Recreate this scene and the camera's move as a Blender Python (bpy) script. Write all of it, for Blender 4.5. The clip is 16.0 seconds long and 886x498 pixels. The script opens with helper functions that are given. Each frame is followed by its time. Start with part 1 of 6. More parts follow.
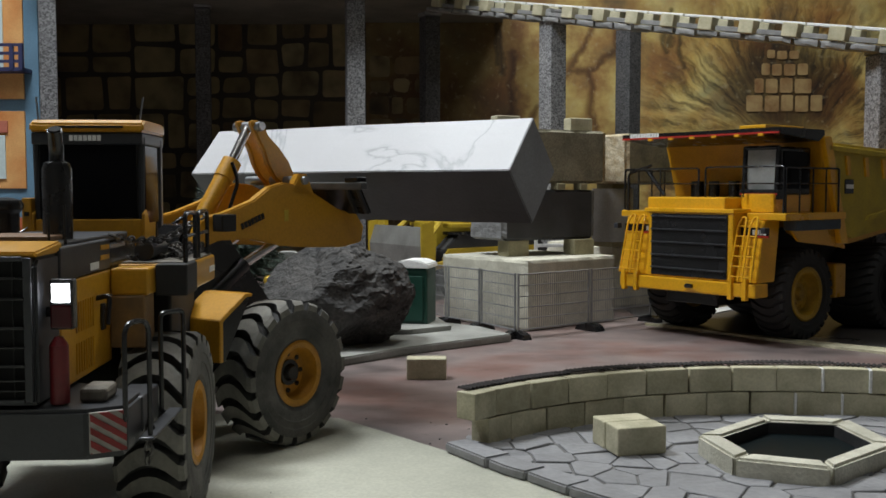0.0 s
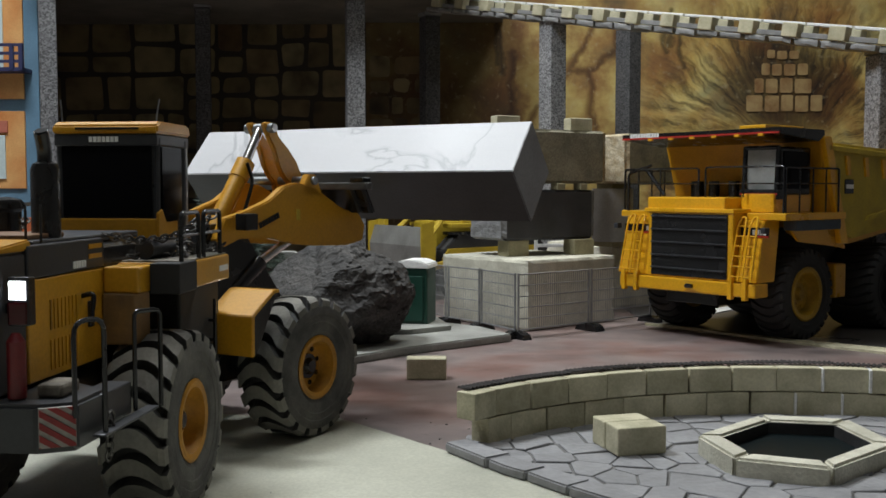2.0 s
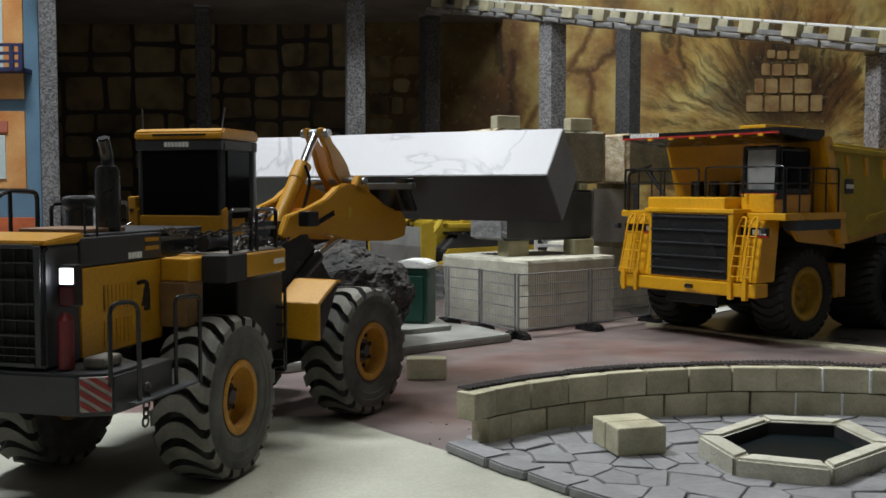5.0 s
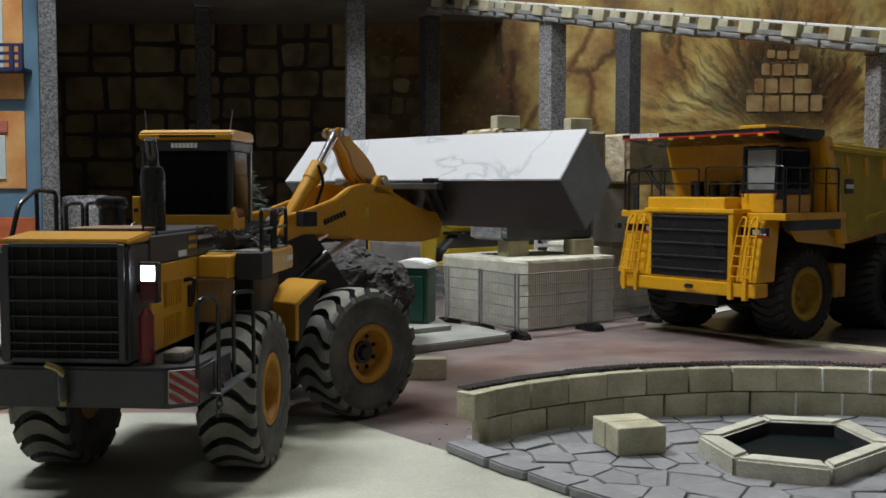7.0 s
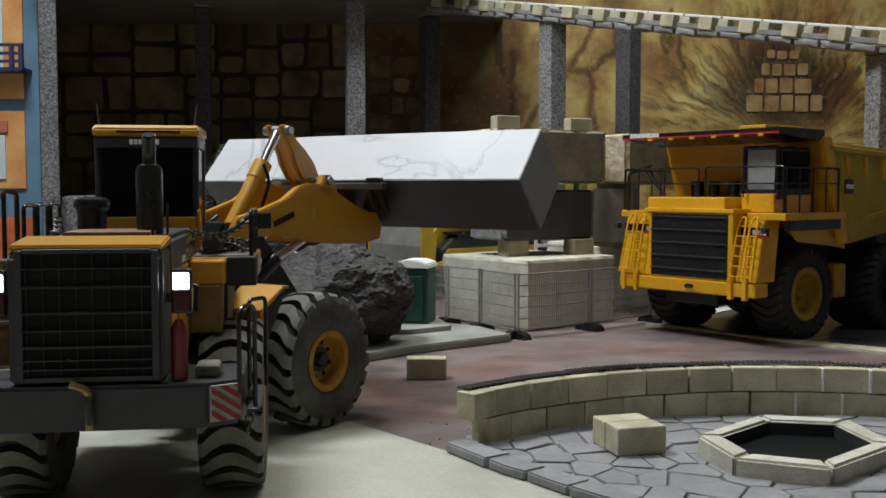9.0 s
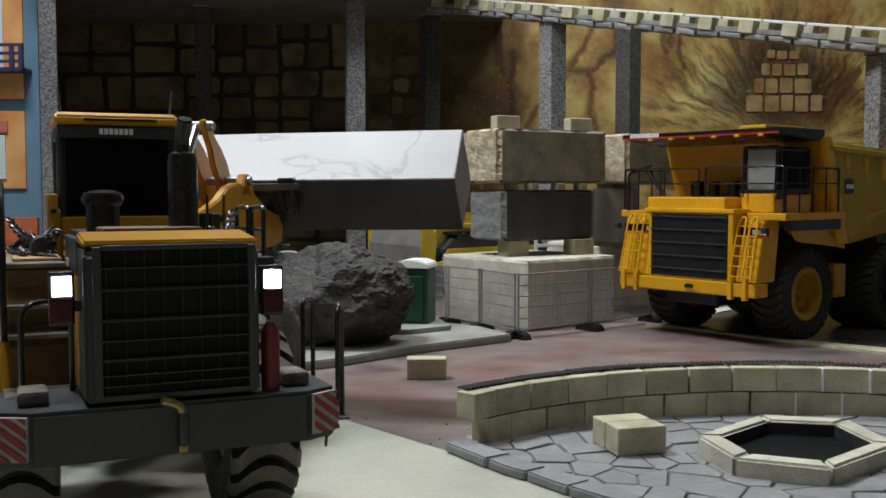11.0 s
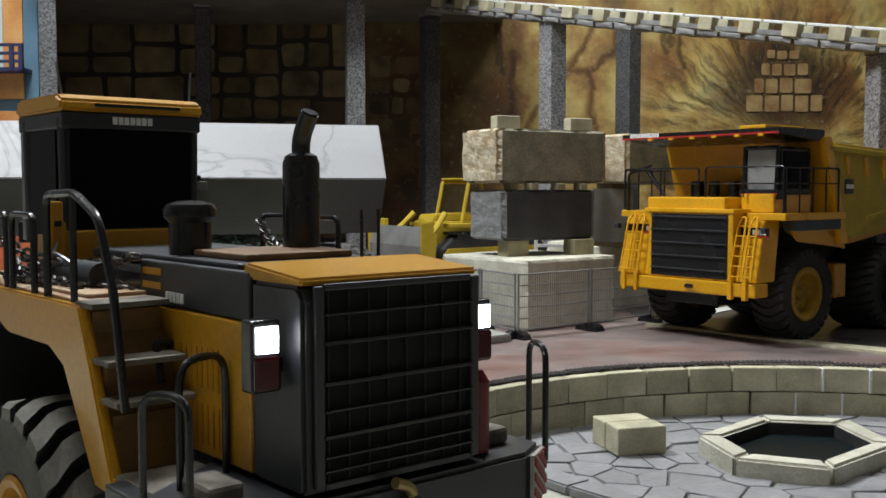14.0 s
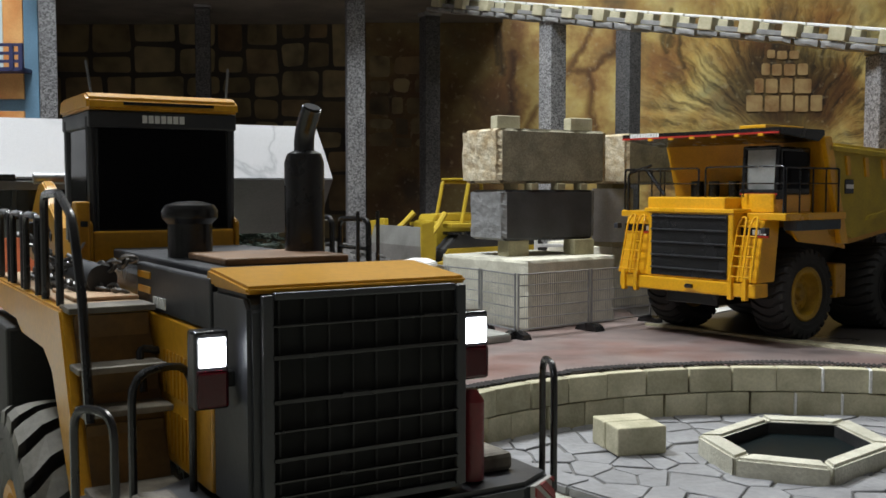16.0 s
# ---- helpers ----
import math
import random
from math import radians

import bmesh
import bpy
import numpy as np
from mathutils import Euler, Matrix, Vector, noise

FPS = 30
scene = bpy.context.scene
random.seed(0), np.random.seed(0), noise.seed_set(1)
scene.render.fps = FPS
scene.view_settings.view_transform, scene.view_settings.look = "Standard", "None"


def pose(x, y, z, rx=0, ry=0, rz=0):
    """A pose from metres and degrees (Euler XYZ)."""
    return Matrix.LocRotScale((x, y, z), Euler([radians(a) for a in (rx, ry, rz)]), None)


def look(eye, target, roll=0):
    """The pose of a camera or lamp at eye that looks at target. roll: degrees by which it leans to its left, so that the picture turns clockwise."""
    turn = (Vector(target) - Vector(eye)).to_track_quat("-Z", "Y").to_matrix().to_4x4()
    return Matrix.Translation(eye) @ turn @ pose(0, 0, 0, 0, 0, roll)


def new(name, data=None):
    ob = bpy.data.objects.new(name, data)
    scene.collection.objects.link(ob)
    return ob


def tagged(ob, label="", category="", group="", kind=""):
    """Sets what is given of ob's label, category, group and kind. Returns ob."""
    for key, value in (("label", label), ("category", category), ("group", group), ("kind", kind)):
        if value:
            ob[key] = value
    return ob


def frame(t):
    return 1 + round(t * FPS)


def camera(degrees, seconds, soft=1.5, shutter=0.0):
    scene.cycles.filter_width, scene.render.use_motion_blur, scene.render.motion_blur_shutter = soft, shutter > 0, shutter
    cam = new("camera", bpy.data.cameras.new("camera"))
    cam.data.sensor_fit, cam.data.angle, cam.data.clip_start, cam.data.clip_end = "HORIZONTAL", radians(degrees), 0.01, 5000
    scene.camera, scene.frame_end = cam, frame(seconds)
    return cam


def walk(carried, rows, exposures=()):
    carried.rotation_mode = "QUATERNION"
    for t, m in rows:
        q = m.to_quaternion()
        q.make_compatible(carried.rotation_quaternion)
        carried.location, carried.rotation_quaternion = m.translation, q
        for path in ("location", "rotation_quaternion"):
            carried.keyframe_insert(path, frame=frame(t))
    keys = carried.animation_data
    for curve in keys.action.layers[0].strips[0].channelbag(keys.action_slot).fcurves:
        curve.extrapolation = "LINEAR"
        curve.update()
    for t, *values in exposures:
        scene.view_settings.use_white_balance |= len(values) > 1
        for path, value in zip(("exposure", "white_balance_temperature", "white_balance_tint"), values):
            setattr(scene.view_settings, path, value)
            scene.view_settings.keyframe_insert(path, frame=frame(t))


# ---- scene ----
cam = camera(47.136, 16.0, soft=1.6)
EYE = (0.0, 0.0, 0.2151)
CAM = look(EYE, (0.0, 1.0, 0.2151 - math.tan(radians(3.407))))
walk(cam, [(0.0, CAM), (16.0, CAM)], exposures=[(0.0, 0.0), (9.0, 0.0), (12.5, 0.1), (13.5, 0.22), (14.5, 0.43), (16.0, 0.45)])

# ---------------------------------------------------------------- light
world = bpy.data.worlds.new("hall_dim")
world.use_nodes = True
world.node_tree.nodes["Background"].inputs[0].default_value = (0.75, 0.85, 1.0, 1)
world.node_tree.nodes["Background"].inputs[1].default_value = 0.17
scene.world = world


def lamp(x, y, z, tx, ty, tz, sx, sy, watts, colour):
    d = bpy.data.lights.new("hall_light", "AREA")
    d.shape, d.size, d.size_y, d.energy, d.color = "RECTANGLE", sx, sy, watts, colour
    o = new("hall_light", d)
    o.matrix_world = look((x, y, z), (tx, ty, tz))
    return o


lamp(-0.68, 1.25, 1.78, -0.68, 1.25, 0, 0.60, 0.24, 33.0, (0.93, 0.985, 1.03))
# Two more unseen lamps added: a front fill and one to brighten the backdrop.
lamp(-0.35, 0.30, 1.78, -0.35, 0.30, 0, 0.80, 0.14, 5.0, (0.94, 0.995, 1.0))
lamp(0.35, 1.80, 1.78, 0.35, 1.80, 0, 0.80, 0.14, 14.0, (0.98, 1.0, 0.97))



# ---------------------------------------------------------------- materials
def mat(name, colour, rough=0.6, metal=0.0, dark=0.6, scale=40.0, bump=0.15, fine=400.0, second=None, spots=0.0, clear=0.0):
    """Surface with stains at a coarse scale, grain at a fine one, and relief from both."""
    m = bpy.data.materials.new(name)
    m.use_nodes = True
    nt = m.node_tree
    b = nt.nodes["Principled BSDF"]
    b.inputs["Roughness"].default_value, b.inputs["Metallic"].default_value = rough, metal
    b.inputs["Coat Weight"].default_value = clear
    co = nt.nodes.new("ShaderNodeTexCoord")
    info = nt.nodes.new("ShaderNodeObjectInfo")
    off = nt.nodes.new("ShaderNodeVectorMath")
    off.operation = "MULTIPLY_ADD"
    off.inputs[0].default_value = (1, 1, 1)
    nt.links.new(co.outputs["Object"], off.inputs[0])
    off.inputs[1].default_value = (1, 1, 1)
    nt.links.new(info.outputs["Random"], off.inputs[2])
    n1 = nt.nodes.new("ShaderNodeTexNoise")
    n1.inputs["Scale"].default_value, n1.inputs["Detail"].default_value = scale, 6
    n2 = nt.nodes.new("ShaderNodeTexNoise")
    n2.inputs["Scale"].default_value, n2.inputs["Detail"].default_value = fine, 3
    for n in (n1, n2):
        nt.links.new(off.outputs[0], n.inputs["Vector"])
    ramp = nt.nodes.new("ShaderNodeValToRGB")
    ramp.color_ramp.elements[0].position, ramp.color_ramp.elements[1].position = 0.3, 0.68
    sec = second or tuple(c * dark for c in colour)
    ramp.color_ramp.elements[0].color, ramp.color_ramp.elements[1].color = (*sec, 1), (*colour, 1)
    nt.links.new(n1.outputs[0], ramp.inputs[0])
    mix = nt.nodes.new("ShaderNodeMix")
    mix.data_type, mix.blend_type = "RGBA", "MULTIPLY"
    mix.inputs[0].default_value = 0.35 + spots
    grain = nt.nodes.new("ShaderNodeValToRGB")
    grain.color_ramp.elements[0].position, grain.color_ramp.elements[1].position = 0.35, 0.65
    lo = 0.7 - spots * 0.6
    grain.color_ramp.elements[0].color, grain.color_ramp.elements[1].color = (lo, lo, lo, 1), (1.1 + spots, 1.1 + spots, 1.1 + spots, 1)
    nt.links.new(n2.outputs[0], grain.inputs[0])
    nt.links.new(ramp.outputs[0], mix.inputs[6])
    nt.links.new(grain.outputs[0], mix.inputs[7])
    tone = nt.nodes.new("ShaderNodeHueSaturation")
    mr = nt.nodes.new("ShaderNodeMapRange")
    mr.inputs[3].default_value, mr.inputs[4].default_value = 0.9, 1.1
    nt.links.new(info.outputs["Random"], mr.inputs[0])
    nt.links.new(mr.outputs[0], tone.inputs["Value"])
    nt.links.new(mix.outputs[2], tone.inputs["Color"])
    nt.links.new(tone.outputs[0], b.inputs["Base Color"])
    rr = nt.nodes.new("ShaderNodeMapRange")
    rr.inputs[3].default_value, rr.inputs[4].default_value = max(0.03, rough - 0.12), min(1, rough + 0.12)
    nt.links.new(n1.outputs[0], rr.inputs[0])
    nt.links.new(rr.outputs[0], b.inputs["Roughness"])
    if bump:
        add = nt.nodes.new("ShaderNodeMath")
        nt.links.new(n1.outputs[0], add.inputs[0])
        nt.links.new(n2.outputs[0], add.inputs[1])
        bp = nt.nodes.new("ShaderNodeBump")
        bp.inputs["Strength"].default_value, bp.inputs["Distance"].default_value = bump, 0.002
        nt.links.new(add.outputs[0], bp.inputs["Height"])
        nt.links.new(bp.outputs[0], b.inputs["Normal"])
    return m


def glow(name, colour, strength):
    m = bpy.data.materials.new(name)
    m.use_nodes = True
    b = m.node_tree.nodes["Principled BSDF"]
    b.inputs["Base Color"].default_value = (*colour, 1)
    b.inputs["Emission Color"].default_value = (*colour, 1)
    b.inputs["Emission Strength"].default_value = strength
    return m


def glass(name, colour, rough=0.05, alpha=1.0):
    m = bpy.data.materials.new(name)
    m.use_nodes = True
    b = m.node_tree.nodes["Principled BSDF"]
    b.inputs["Base Color"].default_value = (*colour, 1)
    b.inputs["Roughness"].default_value, b.inputs["Alpha"].default_value = rough, alpha
    return m


def marble(name):
    """Pale sawn marble with grey branching veins."""
    m = mat(name, (0.51, 0.51, 0.525), 0.5, dark=0.94, scale=9, bump=0.0, fine=1400)
    nt = m.node_tree
    b = nt.nodes["Principled BSDF"]
    old = b.inputs["Base Color"].links[0].from_socket
    co = nt.nodes.new("ShaderNodeTexCoord")
    n = nt.nodes.new("ShaderNodeTexNoise")
    n.inputs["Scale"].default_value, n.inputs["Detail"].default_value, n.inputs["Distortion"].default_value = 5.5, 6, 1.1
    nt.links.new(co.outputs["Object"], n.inputs["Vector"])
    r = nt.nodes.new("ShaderNodeValToRGB")
    e = r.color_ramp.elements
    e[0].position, e[0].color = 0.475, (1, 1, 1, 1)
    e[1].position, e[1].color = 0.515, (1, 1, 1, 1)
    k = e.new(0.5)
    k.color = (0.55, 0.56, 0.58, 1)
    k = e.new(0.494)
    k.color = (0.82, 0.83, 0.84, 1)
    nt.links.new(n.outputs[0], r.inputs[0])
    mix = nt.nodes.new("ShaderNodeMix")
    mix.data_type, mix.blend_type = "RGBA", "MULTIPLY"
    mix.inputs[0].default_value = 0.7
    nt.links.new(old, mix.inputs[6])
    nt.links.new(r.outputs[0], mix.inputs[7])
    nt.links.new(mix.outputs[2], b.inputs["Base Color"])
    return m


class Graph:
    """Short hand for wiring one node material."""

    def __init__(self, name, rough):
        self.m = bpy.data.materials.new(name)
        self.m.use_nodes = True
        self.nt = self.m.node_tree
        self.out = self.nt.nodes["Principled BSDF"]
        self.out.inputs["Roughness"].default_value = rough
        self.pos = self.nt.nodes.new("ShaderNodeTexCoord").outputs["Object"]

    def wire(self, value, socket):
        if isinstance(value, bpy.types.NodeSocket):
            self.nt.links.new(value, socket)
        else:
            socket.default_value = value

    def noise(self, scale, detail=4, vector=None, rough=0.5):
        n = self.nt.nodes.new("ShaderNodeTexNoise")
        n.inputs["Scale"].default_value, n.inputs["Detail"].default_value, n.inputs["Roughness"].default_value = scale, detail, rough
        self.nt.links.new(vector or self.pos, n.inputs["Vector"])
        return n.outputs[0]

    def ramp(self, value, stops):
        r = self.nt.nodes.new("ShaderNodeValToRGB")
        e = r.color_ramp.elements
        e[0].position, e[1].position = stops[0][0], stops[-1][0]
        e[0].color, e[1].color = (*stops[0][1], 1), (*stops[-1][1], 1)
        for p, c in stops[1:-1]:
            e.new(p).color = (*c, 1)
        self.wire(value, r.inputs[0])
        return r.outputs[0]

    def math(self, op, a, b=0.0):
        n = self.nt.nodes.new("ShaderNodeMath")
        n.operation = op
        self.wire(a, n.inputs[0])
        self.wire(b, n.inputs[1])
        return n.outputs[0]

    def vec(self, op, a, b=(0, 0, 0), out=0):
        n = self.nt.nodes.new("ShaderNodeVectorMath")
        n.operation = op
        self.wire(a, n.inputs[0])
        self.wire(b, n.inputs[1])
        return n.outputs[out]

    def mix(self, kind, fac, a, b):
        n = self.nt.nodes.new("ShaderNodeMix")
        n.data_type, n.blend_type = "RGBA", kind
        self.wire(fac, n.inputs[0])
        self.wire(a, n.inputs[6])
        self.wire(b, n.inputs[7])
        return n.outputs[2]

    def colour(self, value):
        self.wire(value, self.out.inputs["Base Color"])

    def relief(self, height, strength, distance=0.002):
        b = self.nt.nodes.new("ShaderNodeBump")
        b.inputs["Strength"].default_value, b.inputs["Distance"].default_value = strength, distance
        self.wire(height, b.inputs["Height"])
        self.nt.links.new(b.outputs[0], self.out.inputs["Normal"])

    def line(self, a, b, vector):
        """Distance of a point from the painted stroke a to b."""
        a, b = Vector(a), Vector(b)
        pa = self.vec("SUBTRACT", vector, tuple(a))
        d = b - a
        h = self.math("DIVIDE", self.vec("DOT_PRODUCT", pa, tuple(d), 1), d.length_squared)
        h = self.math("MINIMUM", self.math("MAXIMUM", h, 0.0), 1.0)
        n = self.nt.nodes.new("ShaderNodeVectorMath")
        n.operation = "SCALE"
        n.inputs[0].default_value = tuple(d)
        self.nt.links.new(h, n.inputs["Scale"])
        return self.vec("LENGTH", self.vec("SUBTRACT", pa, n.outputs[0]), out=1)


def speckled(name, dark, mid, pale, rough=0.75, size=0.0026):
    """Granite: crystals of three tones, faint clouds between them."""
    g = Graph(name, rough)
    v = g.nt.nodes.new("ShaderNodeTexVoronoi")
    v.inputs["Scale"].default_value = 1 / size
    g.nt.links.new(g.pos, v.inputs["Vector"])
    grey = g.nt.nodes.new("ShaderNodeSeparateColor")
    g.nt.links.new(v.outputs["Color"], grey.inputs[0])
    c = g.ramp(grey.outputs[0], [(0.10, (dark,) * 3), (0.45, (mid, mid, mid * 1.03)), (0.9, (pale, pale, pale * 1.02))])
    cloud = g.ramp(g.noise(22, 4), [(0.3, (0.72, 0.72, 0.74)), (0.7, (1.08, 1.07, 1.05))])
    g.colour(g.mix("MULTIPLY", 0.9, c, cloud))
    g.relief(grey.outputs[0], 0.25, 0.001)
    return g.m


def ashlar_paint(name):
    """Painted stone block: each its own ochre, mottled and smoked."""
    g = Graph(name, 0.65)
    geo = g.nt.nodes.new("ShaderNodeNewGeometry")
    tone = g.ramp(geo.outputs["Random Per Island"], [(0.0, (0.10, 0.072, 0.034)), (0.4, (0.21, 0.16, 0.072)), (0.75, (0.29, 0.235, 0.12)), (1.0, (0.16, 0.095, 0.038))])
    smoke = g.ramp(g.noise(13, 7), [(0.30, (0.26, 0.24, 0.22)), (0.55, (0.85, 0.83, 0.78)), (0.75, (1.15, 1.1, 1.0))])
    g.colour(g.mix("MULTIPLY", 0.95, tone, smoke))
    return g.m


def cliff_paint(name):
    """Tawny painted cliff: soft brown cracks, brush strokes fanning out round the masonry patch, rust and olive clouds,
    roof shade coloured in at the left.
    """
    g = Graph(name, 0.62)
    warp = g.vec("SUBTRACT", g.pos, (0, 0, 0))
    n = g.nt.nodes.new("ShaderNodeTexNoise")
    n.inputs["Scale"].default_value, n.inputs["Detail"].default_value = 11, 4
    g.nt.links.new(g.pos, n.inputs["Vector"])
    warp = g.vec("ADD", warp, g.vec("MULTIPLY", g.vec("SUBTRACT", n.outputs[1], (0.5, 0.5, 0.5)), (0.075, 0.0, 0.075)))
    base = g.ramp(g.noise(5.5, 7, None, 0.6), [(0.32, (0.14, 0.095, 0.042)), (0.42, (0.30, 0.18, 0.055)), (0.50, (0.47, 0.34, 0.105)), (0.59, (0.58, 0.48, 0.19)), (0.70, (0.40, 0.39, 0.20))])
    rust = g.ramp(g.noise(7.5, 5, g.vec("ADD", g.pos, (4, 0, 2))), [(0.47, (0, 0, 0)), (0.62, (1, 1, 1))])
    base = g.mix("MIX", g.math("MULTIPLY", rust, 0.5), base, (0.27, 0.105, 0.028, 1))
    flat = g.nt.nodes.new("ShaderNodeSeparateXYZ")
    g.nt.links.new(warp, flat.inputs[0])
    # Left end darkened: the roof slab's shade is put into the paint colour.
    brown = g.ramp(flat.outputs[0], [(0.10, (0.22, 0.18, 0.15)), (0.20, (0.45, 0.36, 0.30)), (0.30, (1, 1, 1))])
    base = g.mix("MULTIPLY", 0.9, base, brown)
    sep = g.nt.nodes.new("ShaderNodeSeparateXYZ")
    g.nt.links.new(warp, sep.inputs[0])
    dx, dz = g.math("SUBTRACT", sep.outputs[0], 1.00), g.math("SUBTRACT", sep.outputs[2], 0.30)
    ang = g.math("ARCTAN2", dz, dx)
    rad = g.math("SQRT", g.math("ADD", g.math("MULTIPLY", dx, dx), g.math("MULTIPLY", dz, dz)))
    com = g.nt.nodes.new("ShaderNodeCombineXYZ")
    g.wire(g.math("MULTIPLY", ang, 5.0), com.inputs[0])
    g.wire(g.math("MULTIPLY", rad, 2.6), com.inputs[1])
    fan = g.ramp(g.noise(3.4, 7, com.outputs[0], 0.62), [(0.36, (0.17, 0.15, 0.125)), (0.47, (0.62, 0.56, 0.46)), (0.56, (1.02, 0.98, 0.90)), (0.68, (1.25, 1.18, 1.0))])
    reach = g.math("MULTIPLY", g.ramp(rad, [(0.10, (0.15,) * 3), (0.20, (1,) * 3), (0.40, (0.95,) * 3), (0.52, (0.10,) * 3)]), 0.95)
    base = g.mix("MULTIPLY", reach, base, fan)
    off = g.vec("MULTIPLY", g.vec("SUBTRACT", warp, (0.975, 2.93, 0.510)), (0.86, 1.0, 1.0))
    halo = g.ramp(g.vec("LENGTH", off, out=1), [(0.095, (0.12, 0.085, 0.055)), (0.14, (0.42, 0.38, 0.33)), (0.20, (1, 1, 1))])
    base = g.mix("MULTIPLY", 0.92, base, halo)
    strokes = [((0.406, 0.557), (0.354, 0.560)), ((0.354, 0.560), (0.300, 0.470)), ((0.406, 0.557), (0.439, 0.567)), ((0.439, 0.567), (0.491, 0.608)), ((0.491, 0.608), (0.500, 0.680)),
               ((0.406, 0.557), (0.419, 0.500)), ((0.419, 0.500), (0.413, 0.425)), ((0.413, 0.425), (0.445, 0.370)), ((0.354, 0.560), (0.431, 0.670)), ((0.300, 0.470), (0.246, 0.392)),
               ((0.12, 0.30), (0.20, 0.44)), ((0.20, 0.44), (0.19, 0.60)), ((0.06, 0.36), (0.12, 0.30))]
    near = None
    for (ax, az), (bx, bz) in strokes:
        d = g.line((ax, 2.93, az), (bx, 2.93, bz), warp)
        near = d if near is None else g.math("MINIMUM", near, d)
    crack = g.ramp(near, [(0.0, (0.30, 0.21, 0.13)), (0.006, (0.42, 0.32, 0.21)), (0.016, (1, 1, 1))])
    base = g.mix("MULTIPLY", 0.92, base, crack)
    drips = None
    for x, z0, z1 in ((0.157, 0.72, 0.56), (0.165, 0.68, 0.53), (0.640, 0.70, 0.61), (0.652, 0.72, 0.63), (0.676, 0.70, 0.56)):
        d = g.line((x, 2.93, z0), (x, 2.93, z1), warp)
        drips = d if drips is None else g.math("MINIMUM", drips, d)
    base = g.mix("MULTIPLY", 0.9, base, g.ramp(drips, [(0.0, (0.22, 0.22, 0.14)), (0.005, (0.4, 0.38, 0.25)), (0.012, (1, 1, 1))]))
    fleck = g.ramp(g.noise(60, 3), [(0.60, (0, 0, 0)), (0.74, (0.6, 0.6, 0.6))])
    base = g.mix("MIX", g.math("MULTIPLY", fleck, 0.45), base, (0.50, 0.43, 0.27, 1))
    g.colour(base)
    return g.m


def site_floor(name):
    """Worn floor paint: red where it is left, grey-pink where it is rubbed off, pale scuffs and dark scrapes."""
    g = Graph(name, 0.42)
    worn = g.ramp(g.noise(6.5, 7), [(0.34, (0.155, 0.130, 0.125)), (0.46, (0.235, 0.185, 0.175)), (0.55, (0.225, 0.158, 0.145)), (0.66, (0.205, 0.115, 0.098)), (0.74, (0.23, 0.17, 0.155))])
    st = g.nt.nodes.new("ShaderNodeMapping")
    st.inputs["Rotation"].default_value, st.inputs["Scale"].default_value = (0, 0, radians(-38)), (5.0, 9.0, 1.0)
    g.nt.links.new(g.pos, st.inputs[0])
    drag = g.ramp(g.noise(2.0, 6, st.outputs[0], 0.62), [(0.34, (0.50, 0.47, 0.46)), (0.50, (0.95, 0.95, 0.95)), (0.70, (1.22, 1.2, 1.2))])
    c = g.mix("MULTIPLY", 0.65, worn, drag)
    scuff = g.ramp(g.noise(40, 5, st.outputs[0], 0.7), [(0.66, (0, 0, 0)), (0.80, (1, 1, 1))])
    c = g.mix("MIX", g.math("MULTIPLY", scuff, 0.35), c, (0.42, 0.39, 0.37, 1))
    spots = g.ramp(g.noise(85, 3), [(0.24, (0.4, 0.38, 0.37)), (0.33, (1, 1, 1))])
    g.colour(g.mix("MULTIPLY", 0.8, c, spots))
    g.wire(g.math("MULTIPLY_ADD", g.noise(9, 5), 0.45), g.out.inputs["Roughness"])
    g.out.inputs["Roughness"].links[0].from_node.inputs[2].default_value = 0.17
    g.relief(g.noise(70, 4), 0.08)
    return g.m


YEL = mat("loader_yellow_paint", (0.56, 0.275, 0.014), 0.34, dark=0.84, scale=14, bump=0.0, clear=0.15)
TYEL = mat("truck_yellow_paint", (0.78, 0.40, 0.012), 0.30, dark=0.82, scale=20, bump=0.02, clear=0.35)
OCHRE = mat("dusty_body_yellow", (0.58, 0.43, 0.05), 0.6, dark=0.75, scale=30, bump=0.05)
BLACK = mat("black_satin_paint", (0.015, 0.015, 0.016), 0.25, dark=0.6, scale=40, bump=0.05)
DARK = mat("dark_grey_paint", (0.033, 0.035, 0.040), 0.42, dark=0.7, scale=40, bump=0.04)
RUBBER = mat("dusty_rubber", (0.235, 0.225, 0.195), 0.88, second=(0.085, 0.082, 0.074), scale=24, bump=0.2)
TRUBBER = mat("black_rubber", (0.035, 0.035, 0.035), 0.8, dark=0.5, scale=30, bump=0.2)
RIM = mat("wheel_yellow", (0.52, 0.24, 0.02), 0.5, dark=0.6, scale=60, bump=0.05)
CHROME = mat("polished_steel", (0.8, 0.8, 0.8), 0.18, 1.0, dark=0.8, bump=0.0)
STEEL = mat("dull_steel", (0.32, 0.33, 0.34), 0.4, 0.9, dark=0.6, scale=80, bump=0.05)
GALV = mat("galvanised_wire", (0.42, 0.43, 0.44), 0.45, 0.7, dark=0.7, scale=80, bump=0.0)
TINT = glass("black_tinted_window", (0.006, 0.006, 0.007), 0.12)
TINT.node_tree.nodes["Principled BSDF"].inputs["Specular IOR Level"].default_value = 0.04
WHITE = mat("white_paint", (0.8, 0.8, 0.78), 0.5, dark=0.9, bump=0.02)
RED = mat("red_paint", (0.5, 0.03, 0.02), 0.4, dark=0.7, bump=0.02)
REDLENS = glass("red_lens", (0.055, 0.002, 0.005), 0.2)
LED = glow("lit_white_lamp", (0.90, 0.93, 1.0), 11.0)
